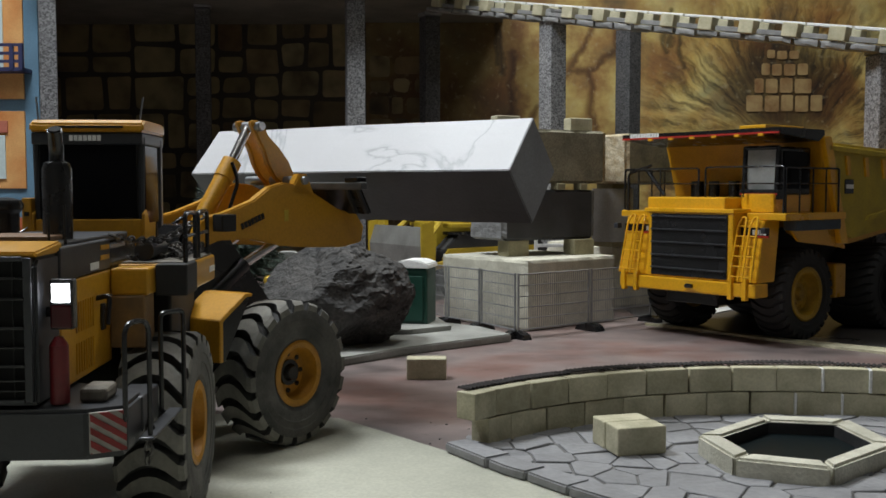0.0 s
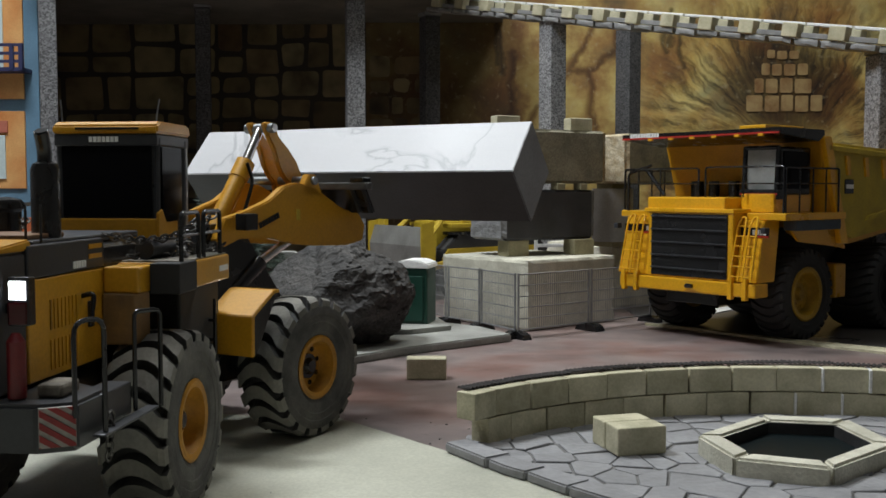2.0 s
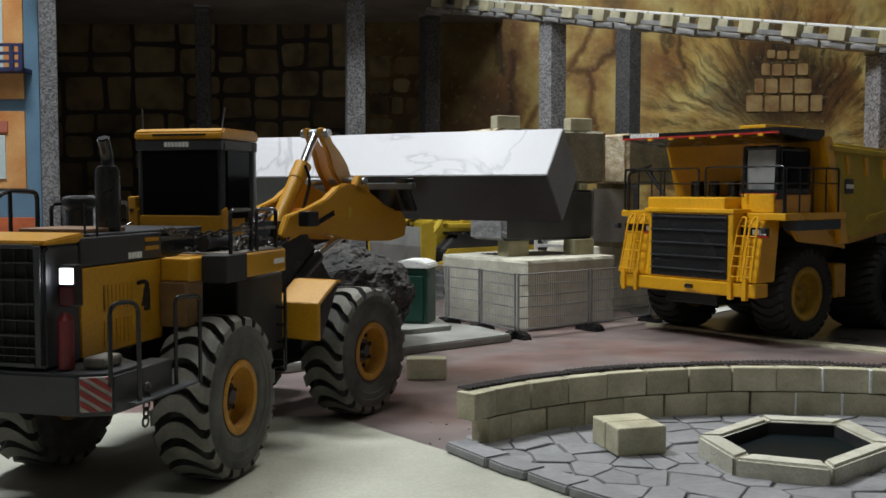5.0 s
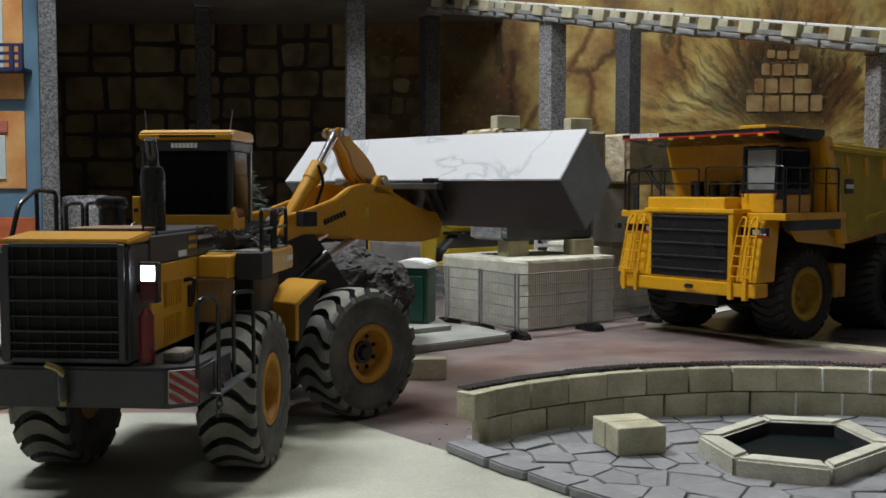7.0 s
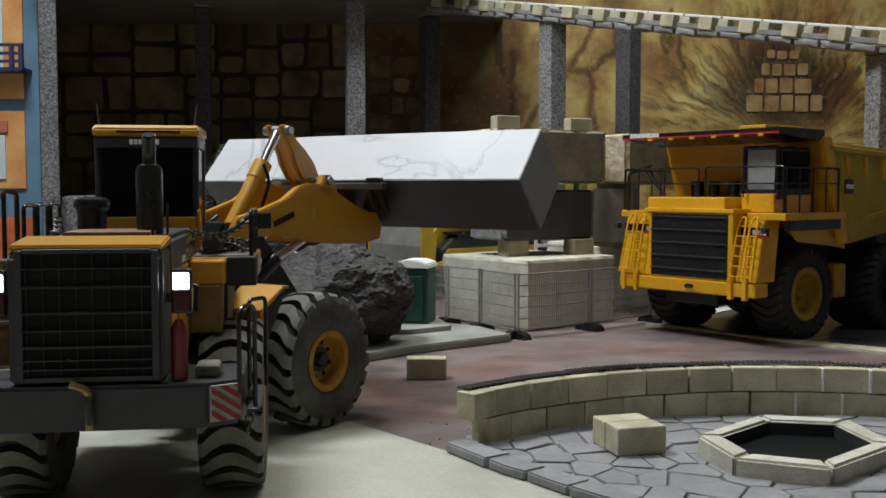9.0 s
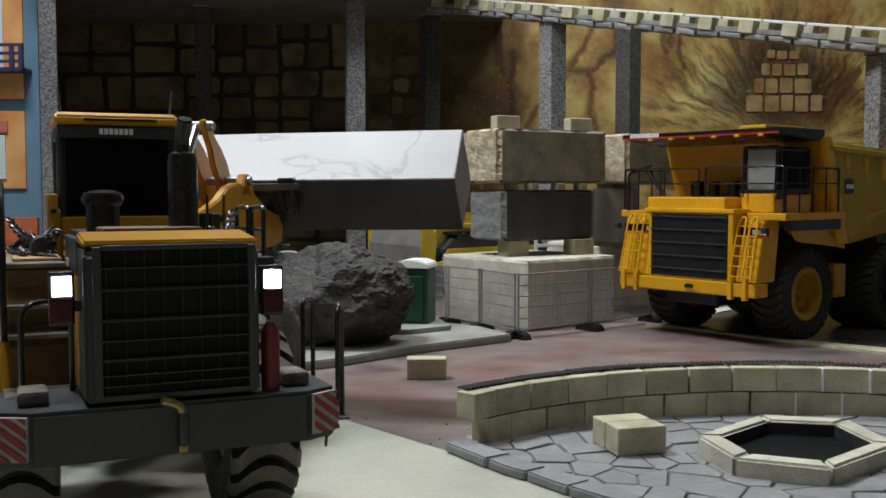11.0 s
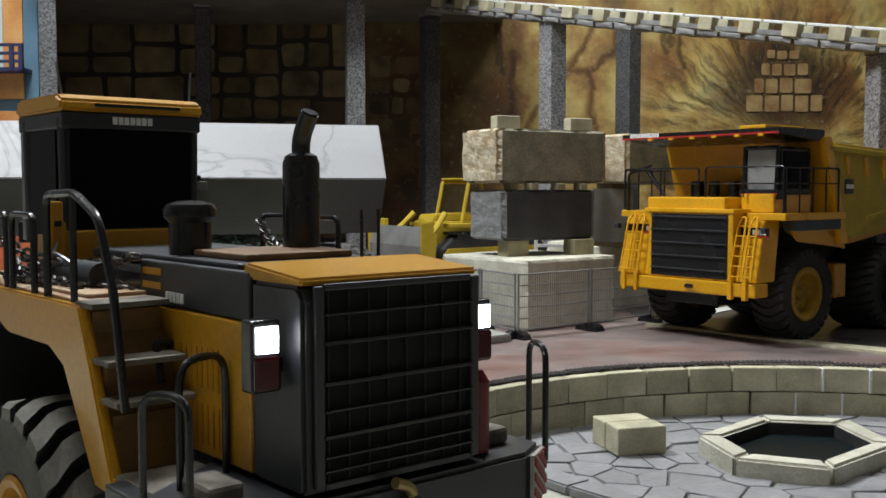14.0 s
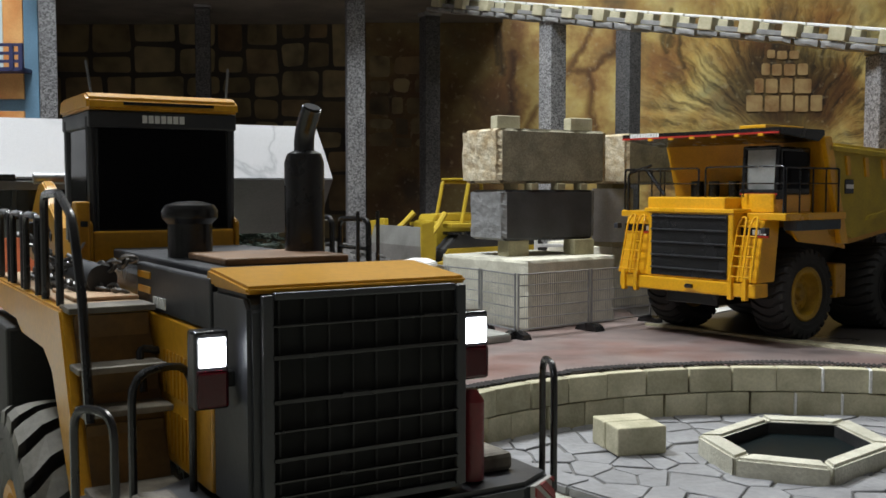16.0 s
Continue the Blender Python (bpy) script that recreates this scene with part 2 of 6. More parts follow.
MARBLE = marble("veined_marble")
CREAM = mat("cream_cast_stone", (0.60, 0.56, 0.40), 0.85, second=(0.36, 0.335, 0.22), scale=34, bump=0.25)
PALE = mat("pale_limestone", (0.66, 0.64, 0.53), 0.85, second=(0.45, 0.43, 0.34), scale=36, bump=0.5)
LIMESTONE = mat("weathered_quarry_stone", (0.30, 0.275, 0.20), 0.9, dark=0.6, scale=35, bump=0.4, spots=0.15)
BROKEN = mat("broken_pale_stone", (0.56, 0.50, 0.37), 0.9, second=(0.36, 0.27, 0.15), scale=60, bump=0.6, spots=0.2)
BASALT = mat("dark_sawn_stone", (0.065, 0.066, 0.07), 0.7, dark=0.6, scale=30, bump=0.25)
GREYSTONE = mat("grey_sawn_stone", (0.27, 0.27, 0.268), 0.8, dark=0.7, scale=60, bump=0.5)
ROCK = mat("dark_boulder_stone", (0.070, 0.066, 0.062), 0.8, second=(0.026, 0.025, 0.024), scale=26, bump=0.8, fine=260, spots=0.3)
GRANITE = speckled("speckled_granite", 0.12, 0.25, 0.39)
# Darker granite copy with the roof edge's shade coloured in.
HALFSHADEPOST = speckled("half_shaded_post_granite", 0.05, 0.115, 0.20)
SLATE = mat("grey_slate", (0.285, 0.285, 0.295), 0.6, dark=0.75, scale=30, bump=0.3, fine=180)
GROUT = mat("sandy_grout", (0.17, 0.165, 0.16), 0.9, dark=0.6, scale=60, bump=0.3)
REDFLOOR = site_floor("worn_red_floor")
CREAMFLOOR = mat("pale_worn_floor", (0.46, 0.46, 0.38), 0.55, dark=0.74, scale=12, bump=0.08)
CONCRETE = mat("pale_concrete", (0.31, 0.31, 0.285), 0.8, dark=0.7, scale=25, bump=0.2)
FELT = mat("dark_roofing_felt", (0.035, 0.03, 0.028), 0.9, dark=0.5, scale=120, bump=0.6)
WATER = glass("dark_water", (0.004, 0.008, 0.009), 0.38)
WATER.node_tree.nodes["Principled BSDF"].inputs["Specular IOR Level"].default_value = 0.15
DUST = mat("dusty_steel", (0.20, 0.18, 0.145), 0.75, second=(0.06, 0.048, 0.035), scale=70, bump=0.2)
RUST = mat("rusty_plate", (0.36, 0.20, 0.10), 0.8, second=(0.45, 0.36, 0.24), scale=50, bump=0.2)
GREEN = mat("green_plastic", (0.008, 0.055, 0.036), 0.45, dark=0.8, bump=0.02)
NEEDLE = mat("fir_needles", (0.012, 0.030, 0.014), 0.7, dark=0.5, scale=80, bump=0.0)
BARK = mat("brown_bark", (0.09, 0.055, 0.03), 0.9, bump=0.3)
GOLD = mat("gold_bauble", (0.75, 0.5, 0.08), 0.25, 0.6, bump=0.0)
BLUEWALL = mat("blue_painted_board", (0.12, 0.23, 0.33), 0.7, dark=0.75, scale=15, bump=0.05)
ORANGE = mat("painted_orange_wood", (0.66, 0.38, 0.14), 0.7, second=(0.48, 0.18, 0.045), scale=14, bump=0.05)
PALEBLUE = mat("painted_pale_pane", (0.52, 0.62, 0.62), 0.6, dark=0.92, scale=12, bump=0.0)
BRICKRED = mat("painted_red_sign", (0.45, 0.14, 0.09), 0.7, dark=0.8, bump=0.02)
NAVY = mat("navy_painted_rail", (0.025, 0.03, 0.09), 0.5, dark=0.8, bump=0.02)
WOOD = mat("timber_spacer", (0.40, 0.36, 0.22), 0.85, dark=0.7, scale=50, bump=0.2)
DARKCEIL = mat("dark_cavern_slab", (0.22, 0.205, 0.17), 0.9, dark=0.6, scale=10, bump=0.3)
HALLWALL = mat("hall_plaster", (0.56, 0.56, 0.56), 0.9, dark=0.85, scale=4, bump=0.05)
MURAL_BLOCKS = ashlar_paint("painted_ashlar")
MURAL_JOINT = mat("painted_dark_mortar", (0.045, 0.036, 0.022), 0.7, second=(0.02, 0.016, 0.011), scale=9, bump=0.0)
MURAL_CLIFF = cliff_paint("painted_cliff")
DARKFLOOR = mat("dark_floor_sheet", (0.10, 0.092, 0.085), 0.30, second=(0.045, 0.042, 0.04), scale=8, bump=0.05)
GROOVESHADE = mat("shaded_clean_groove", (0.045, 0.044, 0.042), 0.85, dark=0.6, scale=40, bump=0.1)
GRILLE = mat("grille_void_black", (0.003, 0.003, 0.003), 0.95, dark=0.8, bump=0.0)
DOZER = mat("dozer_yellow", (0.52, 0.37, 0.03), 0.45, dark=0.75, scale=30, bump=0.03)
ENDSHADE = mat("marble_end_shade", (0.30, 0.305, 0.32), 0.6, dark=0.75, scale=22, bump=0.1)
# Granite darkened as deep shade for the back posts; the floor grit shares it.
SHADEPOST_GRIT = speckled("post_shade_and_grit_stone", 0.035, 0.075, 0.12)
TRIM = mat("truck_wheel_yellow", (0.50, 0.30, 0.02), 0.45, dark=0.55, scale=50, bump=0.05)
SOILED = mat("soiled_yellow_steel", (0.24, 0.13, 0.035), 0.6, second=(0.12, 0.07, 0.03), scale=45, bump=0.1)
SIDEWALL = mat("worn_black_sidewall", (0.125, 0.120, 0.110), 0.8, second=(0.040, 0.040, 0.038), scale=42, bump=0.25)
MATTBLACK = mat("matt_black_paint", (0.017, 0.017, 0.017), 0.75, dark=0.6, scale=40, bump=0.05)
UNDERSHADE = mat("marble_underside_shade", (0.050, 0.050, 0.052), 0.34, dark=0.3, scale=11, bump=0.2)
PLATEWHITE = mat("soiled_plate_white", (0.46, 0.44, 0.41), 0.6, dark=0.6, scale=90, bump=0.0)
PLATERED = mat("faded_plate_red", (0.27, 0.022, 0.022), 0.55, dark=0.6, scale=90, bump=0.0)
CHAIN = mat("dark_chain_steel", (0.085, 0.08, 0.075), 0.36, 0.6, dark=0.6, scale=90, bump=0.0)
BLADE = mat("worn_blade_steel", (0.30, 0.30, 0.28), 0.5, 0.4, dark=0.6, scale=20, bump=0.1)


# ---------------------------------------------------------------- mesh tools
def box(bm, x0, x1, y0, y1, z0, z1, bevel=0.0, turn=None, rough=0.0, cuts=0):
    r = bmesh.ops.create_cube(bm, size=1)
    vs = r["verts"]
    for v in vs:
        v.co = Vector(((x0 + x1) / 2 + v.co.x * (x1 - x0), (y0 + y1) / 2 + v.co.y * (y1 - y0), (z0 + z1) / 2 + v.co.z * (z1 - z0)))
    if bevel:
        es = list({e for v in vs for e in v.link_edges})
        r = bmesh.ops.bevel(bm, geom=es, offset=bevel, segments=2, affect="EDGES", profile=0.5)
        vs = list({v for f in r["faces"] for v in f.verts} | {v for v in vs if v.is_valid})
    if turn:
        bmesh.ops.transform(bm, matrix=turn, verts=vs)
    return vs


def cyl(bm, p0, p1, r0, r1=None, seg=16):
    p0, p1 = Vector(p0), Vector(p1)
    d = p1 - p0
    m = Matrix.Translation((p0 + p1) / 2) @ d.to_track_quat("Z", "Y").to_matrix().to_4x4()
    return bmesh.ops.create_cone(bm, cap_ends=True, segments=seg, radius1=r0, radius2=r0 if r1 is None else r1, depth=d.length, matrix=m)["verts"]


def tube(bm, pts, r, seg=8):
    pts = [Vector(p) for p in pts]
    rings = []
    ref = None
    for i, p in enumerate(pts):
        a = pts[max(i - 1, 0)]
        c = pts[min(i + 1, len(pts) - 1)]
        d = (c - a).normalized()
        if ref is None:
            ref = d.orthogonal().normalized()
        u = (ref - d * ref.dot(d)).normalized()
        ref = u
        w = d.cross(u)
        rings.append([bm.verts.new(p + (u * math.cos(k * 2 * math.pi / seg) + w * math.sin(k * 2 * math.pi / seg)) * r) for k in range(seg)])
    for a, c in zip(rings, rings[1:]):
        for k in range(seg):
            bm.faces.new((a[k], a[(k + 1) % seg], c[(k + 1) % seg], c[k]))
    bm.faces.new(rings[0][::-1])
    bm.faces.new(rings[-1])


def bend(pts, radius=0.006, steps=4):
    """Round the corners of a bent rod."""
    pts = [Vector(p) for p in pts]
    out = [pts[0]]
    for a, b, c in zip(pts, pts[1:], pts[2:]):
        r = min(radius, (b - a).length * 0.45, (c - b).length * 0.45)
        p, q = b + (a - b).normalized() * r, b + (c - b).normalized() * r
        for i in range(steps + 1):
            s = i / steps
            out.append(p * (1 - s) ** 2 + b * 2 * s * (1 - s) + q * s * s)
    return out + [pts[-1]]


def slab(bm, pts, y0, y1, axis="y", bevel=0.0):
    """A plate: an outline of (a, b) pairs pushed from y0 to y1 along an axis."""
    def at(a, b, c):
        return {"y": (a, c, b), "z": (a, b, c), "x": (c, a, b)}[axis]
    lo = [bm.verts.new(at(a, b, y0)) for a, b in pts]
    hi = [bm.verts.new(at(a, b, y1)) for a, b in pts]
    fs = [bm.faces.new(lo), bm.faces.new(hi[::-1])]
    n = len(pts)
    for i in range(n):
        fs.append(bm.faces.new((lo[i], hi[i], hi[(i + 1) % n], lo[(i + 1) % n])))
    bmesh.ops.recalc_face_normals(bm, faces=fs)
    if bevel:
        bmesh.ops.bevel(bm, geom=list({e for f in fs for e in f.edges}), offset=bevel, segments=2, affect="EDGES")


def lathe(bm, profile, seg=40, axis="y"):
    """Profile of (radius, along) turned round the y or z axis."""
    rings = []
    for r, a in profile:
        ring = []
        for k in range(seg):
            t = 2 * math.pi * k / seg
            c, s = r * math.cos(t), r * math.sin(t)
            ring.append(bm.verts.new((c, a, s) if axis == "y" else (c, s, a)))
        rings.append(ring)
    fs = []
    for a, b in zip(rings, rings[1:]):
        for k in range(seg):
            fs.append(bm.faces.new((a[k], a[(k + 1) % seg], b[(k + 1) % seg], b[k])))
    for ring in (rings[0], rings[-1]):
        if profile[0][0] > 1e-5:
            fs.append(bm.faces.new(ring))
    bmesh.ops.recalc_face_normals(bm, faces=fs)


def chunk(bm, x0, x1, y0, y1, z0, z1, amount=0.004, cuts=5, seed=1):
    """A hewn block: sawn sides, rough ends and chipped edges."""
    r = bmesh.ops.create_cube(bm, size=1)
    es = list({e for v in r["verts"] for e in v.link_edges})
    bmesh.ops.subdivide_edges(bm, edges=es, cuts=cuts, use_grid_fill=True)
    off = Vector((seed * 3.1, seed * 1.7, 0))
    for v in bm.verts:
        c = v.co.copy()
        p = Vector(((x0 + x1) / 2 + c.x * (x1 - x0), (y0 + y1) / 2 + c.y * (y1 - y0), (z0 + z1) / 2 + c.z * (z1 - z0)))
        on = [abs(abs(k) - 0.5) < 1e-4 for k in c]
        n1 = noise.noise(p * 60 + off)
        n2 = noise.noise(p * 150 + off * 2)
        q = p.copy()
        if on[0]:
            q.x -= math.copysign(1, c.x) * amount * (0.3 + 0.5 * n1 + 0.3 * n2)
        if on[1]:
            q.y -= math.copysign(1, c.y) * amount * 0.16 * (1 + n1)
        if on[2]:
            q.z -= math.copysign(1, c.z) * amount * (0.16 * n1 if sum(on) < 2 else 0.0)
        if sum(on) > 1:
            chip = amount * (0.7 + max(0.0, n1) * 1.6 + max(0.0, n2) * 0.8)
            for i in range(3):
                if on[i]:
                    q[i] -= math.copysign(1, c[i]) * chip * (0.75 if i == 2 else 1.0)
        v.co = q


def part(name, bm, material, parent=None, label="", m=None, smooth=False):
    me = bpy.data.meshes.new(name)
    bm.to_mesh(me)
    bm.free()
    me.materials.append(material)
    if smooth:
        for p in me.polygons:
            p.use_smooth = True
        me.set_sharp_from_angle(angle=radians(35))
    ob = new(name, me)
    ob.parent = parent
    if m is not None:
        ob.matrix_basis = m
    if label:
        ob["label"] = label
    return ob


def B():
    return bmesh.new()


def thing(name, m, label, category, group="", kind=""):
    e = new(name)
    e.empty_display_size = 0.02
    e.matrix_basis = m
    return tagged(e, label, category, group, kind)


def wordmark(parent, m, n, size, material, label):
    """A raised name plate drawn as a row of plain bars, in the x, z plane of m."""
    b = B()
    for k in range(n):
        w = size * 0.62
        x = (k - (n - 1) / 2) * size * 0.82
        box(b, x - w / 2, x + w / 2, -0.0004, 0.0004, -size / 2, size / 2)
    return part("lettering", b, material, parent, label, m)


# ---------------------------------------------------------------- setting
def structure(name, bm, material, label, category, smooth=False):
    return tagged(part(name, bm, material, None, smooth=smooth), label, category, kind="structure")


b = B()
box(b, -3.2, 3.2, -2.6, 3.1, -0.05, 0.0)
structure("floor", b, REDFLOOR, "worn reddish brown hall floor under the model site", "floor")
b = B()
slab(b, [(-0.0973, 0.938), (0.008, 0.812), (0.30, 0.47), (0.9, -0.2), (0.9, -1.2), (-1.6, -1.2), (-1.6, 0.9), (-0.6, 0.95), (-0.25, 0.96)], 0.0, 0.0012, "z")
structure("pavement", b, CREAMFLOOR, "pale worn cream floor sheet beside the red floor", "floor")

for nm, (x0, x1, y0, y1) in {"wall_back": (-3.2, 3.2, 3.1, 3.2), "wall_front": (-3.2, 3.2, -2.7, -2.6), "wall_left": (-3.3, -3.2, -2.7, 3.2), "wall_right": (3.2, 3.3, -2.7, 3.2)}.items():
    b = B()
    box(b, x0, x1, y0, y1, -0.05, 1.9)
    structure(nm, b, HALLWALL, "plain grey hall wall behind the model site", "wall")
b = B()
box(b, -3.3, 3.3, -2.7, 3.2, 1.9, 1.95)
structure("ceiling", b, HALLWALL, "plain grey hall ceiling", "ceiling")
# Light boxes out of view, added to house the three overhead lamps.
for x, y, w in ((-0.68, 1.25, 0.70), (-0.35, 0.30, 0.86), (0.35, 1.80, 0.86)):
    lampset = thing("ceiling_light", pose(x, y, 1.80), "unseen long white ceiling light box, added, with a pale diffuser", "light", "ceiling lights")
    b = B()
    box(b, -w / 2, w / 2, -0.18, 0.18, 0.02, 0.10, 0.004)
    part("frame", b, WHITE, lampset)
    b = B()
    box(b, -w / 2 + 0.02, w / 2 - 0.02, -0.16, 0.16, 0.005, 0.018)
    part("diffuser", b, glow("lit_diffuser", (1.0, 0.97, 0.92), 2.0), lampset)

# painted backdrop boards
b = B()
box(b, -2.6, -0.22, 2.960, 3.0, 0.0, 1.3)
structure("backdrop_blocks", b, MURAL_JOINT, "backdrop board painted with dark joints between stone blocks", "backdrop")
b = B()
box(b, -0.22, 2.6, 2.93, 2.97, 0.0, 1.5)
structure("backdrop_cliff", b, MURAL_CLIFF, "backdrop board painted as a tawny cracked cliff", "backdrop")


def ashlar(x0, x1, z0, z1, rnd, big, out):
    """Split a field of wall into uneven blocks."""
    w, h = x1 - x0, z1 - z0
    if w < big * rnd.uniform(1.0, 1.5) and h < big * rnd.uniform(0.85, 1.25):
        out.append((x0, x1, z0, z1))
        return
    u = rnd.uniform(0.36, 0.64)
    if w / 1.15 > h:
        ashlar(x0, x0 + w * u, z0, z1, rnd, big, out)
        ashlar(x0 + w * u, x1, z0, z1, rnd, big, out)
    else:
        ashlar(x0, x1, z0, z0 + h * u, rnd, big, out)
        ashlar(x0, x1, z0 + h * u, z1, rnd, big, out)


def painted_blocks():
    rnd = random.Random(44)
    cells = []
    ashlar(-1.60, -0.225, 0.02, 0.70, rnd, 0.125, cells)
    few = []
    ashlar(-0.215, -0.04, 0.33, 0.60, rnd, 0.080, few)
    bm = B()
    for x0, x1, z0, z1 in cells + few:
        face = 2.9275 if x0 > -0.22 else 2.9575
        j = rnd.uniform(0.005, 0.0085)
        r = rnd.uniform(0.006, 0.013)
        x0, x1, z0, z1 = x0 + j, x1 - j, z0 + j, z1 - j
        pts = []
        for cx, cz, a0 in ((x1 - r, z1 - r, 0), (x0 + r, z1 - r, 90), (x0 + r, z0 + r, 180), (x1 - r, z0 + r, 270)):
            q = Vector((rnd.uniform(-.003, .003), rnd.uniform(-.003, .003)))
            for a in (0, 45, 90):
                t = radians(a0 + a)
                pts.append((cx + r * math.cos(t) + q.x, cz + r * math.sin(t) + q.y))
        slab(bm, pts, face, face + 0.003, "y")
    return bm


structure("trim_blocks", painted_blocks(), MURAL_BLOCKS, "uneven dark ochre painted stone blocks", "mural")
# the small painted masonry patch on the cliff
b = B()
rp = random.Random(7)
for z0, z1, ends in ((0.436, 0.482, (0.865, 0.918, 0.965, 1.005, 1.049, 1.089)), (0.489, 0.530, (0.888, 0.920, 0.960, 1.003, 1.057)),
                     (0.539, 0.572, (0.907, 0.937, 0.971, 1.010, 1.046)), (0.585, 0.609, (0.922, 0.951, 0.986, 1.019))):
    for x0, x1 in zip(ends, ends[1:]):
        x0, x1 = x0 + 0.0035, x1 - 0.0035
        d, r = rp.uniform(-0.002, 0.002), 0.005
        pts = []
        for cx, cz, a0 in ((x1 - r, z1 - r, 0), (x0 + r, z1 - r, 90), (x0 + r, z0 + r, 180), (x1 - r, z0 + r, 270)):
            for a in (0, 45, 90):
                pts.append((cx + r * math.cos(radians(a0 + a)), cz + d + r * math.sin(radians(a0 + a))))
        slab(b, pts, 2.9262, 2.9285, "y")
structure("trim_masonry", b, mat("painted_tan_blocks", (0.40, 0.28, 0.12), 0.7, second=(0.22, 0.11, 0.038), scale=26, bump=0.0), "patch of painted tan masonry blocks on the cliff backdrop", "mural")
b = B()
slab(b, [(-2.6, 2.24), (-0.86, 2.24), (-0.83, 2.02), (-0.5, 1.98), (0.0, 2.20), (0.12, 2.45), (0.17, 2.925), (-0.25, 2.925), (-0.25, 2.955), (-2.6, 2.955)], 0.687, 0.75, "z")
structure("ceiling_cavern", b, DARKCEIL, "dark slab roof over the back of the site", "roof slab")

# granite posts
for x, y, w, z1, turn, lab in ((-0.803, 2.085, 0.034, 0.677, 20, ""), (-0.193, 2.25, 0.040, 0.677, 12, ""), (0.235, 2.20, 0.042, 0.585, 32, ""),
                              (-0.62, 2.65, 0.038, 0.677, 10, ""), (-0.033, 2.55, 0.040, 0.640, 25, ""), (0.452, 2.5, 0.044, 0.60, 40, ""), (0.715, 1.66, 0.042, 0.43, 10, "")):
    # Posts under the roof take granite copies with shade in their colour.
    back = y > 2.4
    p = thing("granite_post", pose(x, y, 0, rz=turn), "square grey stone post under the roof slab, shade put into its colour" if back else "square speckled grey granite post carrying the roof and track", "post", "granite posts")
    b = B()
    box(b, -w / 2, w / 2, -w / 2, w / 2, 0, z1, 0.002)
    part("shaft", b, SHADEPOST_GRIT if back else HALFSHADEPOST if x < 0 else GRANITE, p)
    b = B()
    chunk(b, -w * 0.62, w * 0.62, -w * 0.6, w * 0.6, z1, z1 + 0.012, 0.003, 2, int(x * 100))
    part("cap", b, GREYSTONE, p)

# raised track on the posts: slabs, cream blocks and white bars
T0, T1 = Vector((-0.02, 2.50, 0.655)), Vector((0.80, 1.52, 0.414))
along = (T1 - T0).normalized()
TM = Matrix.Translation(T0) @ along.to_track_quat("X", "Z").to_matrix().to_4x4()
TL = (T1 - T0).length
random.seed(11)
track = thing("raised_track", TM, "sloping raised track of grey slabs, cream blocks and bars", "track")
n = 26
for k in range(n):
    b = B()
    x = k * TL / n
    chunk(b, x + 0.001, x + TL / n - 0.001, -0.03, 0.03, -0.012 + random.uniform(-.002, .001), 0.0, 0.0022, 2, k)
    part("slab_stone", b, GREYSTONE, track)
nb = 15
for k in range(nb):
    x = (k + 0.3) * TL / nb
    for y in (-0.024, 0.024):
        b = B()
        box(b, x, x + 0.030, y - 0.010, y + 0.010, 0.0, 0.023, 0.0015)
        part("block", b, CREAM, track)
    for y in (-0.02, 0.022):
        b = B()
        box(b, x + (0.016 if y > 0 else 0.034), x + TL / nb + (0.012 if y > 0 else -0.004), y - 0.007, y + 0.007, 0.0235 if y > 0 else 0.0005, 0.0285 if y > 0 else 0.009, 0.001)
        part("bar", b, GREYSTONE if y < 0 else WHITE, track)

# kerb platform in front of the stored blocks
b = B()
slab(b, [(-0.62, 0.83), (-0.1255, 1.215), (-0.0432, 1.304), (0.0966, 1.418), (0.055, 1.50), (-0.10, 1.63), (-0.9, 1.6), (-1.4, 1.2)], 0.0, 0.011, "z", 0.0018)
structure("kerb", b, CONCRETE, "low pale concrete platform with a stepped kerb", "kerb")
b = B()
slab(b, [(-0.16, 1.405), (-0.044, 1.412), (0.012, 1.456), (-0.01, 1.56), (-0.16, 1.56)], 0.011, 0.018, "z", 0.001)
structure("pavement_step", b, CONCRETE, "low pale concrete slab under the toilet", "pavement")
# pale joint strip on the floor by the truck, and the darker floor past it
b = B()
slab(b, [(0.318, 1.590), (0.380, 1.528), (0.484, 1.398), (0.575, 1.307), (0.66, 1.215), (0.672, 1.228), (0.592, 1.342), (0.492, 1.424), (0.384, 1.540), (0.322, 1.596)], 0.0, 0.0035, "z")
structure("trim_strip", b, CREAM, "pale strip across the floor by the truck", "floor trim")
b = B()
slab(b, [(0.324, 1.597), (0.386, 1.541), (0.494, 1.425), (0.594, 1.343), (0.674, 1.229), (0.9, 0.95), (2.4, 0.95), (2.4, 2.88), (0.33, 2.88)], 0.0, 0.0012, "z")
structure("floor_dark", b, DARKFLOOR, "darker floor sheet past the pale strip and under the parked truck", "floor")
# White sheet drawn for the floor's bright reflection under the truck.
b = B()
slab(b, [(0.421, 1.727), (0.549, 1.864), (0.540, 1.812), (0.433, 1.692)], 0.0, 0.0030, "z")
structure("trim_patch", b, WHITE, "white patch drawn for the glint on the floor under the truck", "floor trim")

# ---------------------------------------------------------------- patio with low wall and fountain
PATIO = [(0.013, 0.824), (0.046, 0.774), (0.074, 0.738), (0.132, 0.668), (0.22, 0.585), (0.62, 0.57), (0.62, 0.80)]
CX, CY, RW = 0.3029, 0.5635, 0.3943
for k in range(24):
    t = radians(50 + k * (138.8 - 50) / 23)
    PATIO.append((CX + (RW + 0.004) * math.cos(t), CY + (RW + 0.004) * math.sin(t)))
b = B()
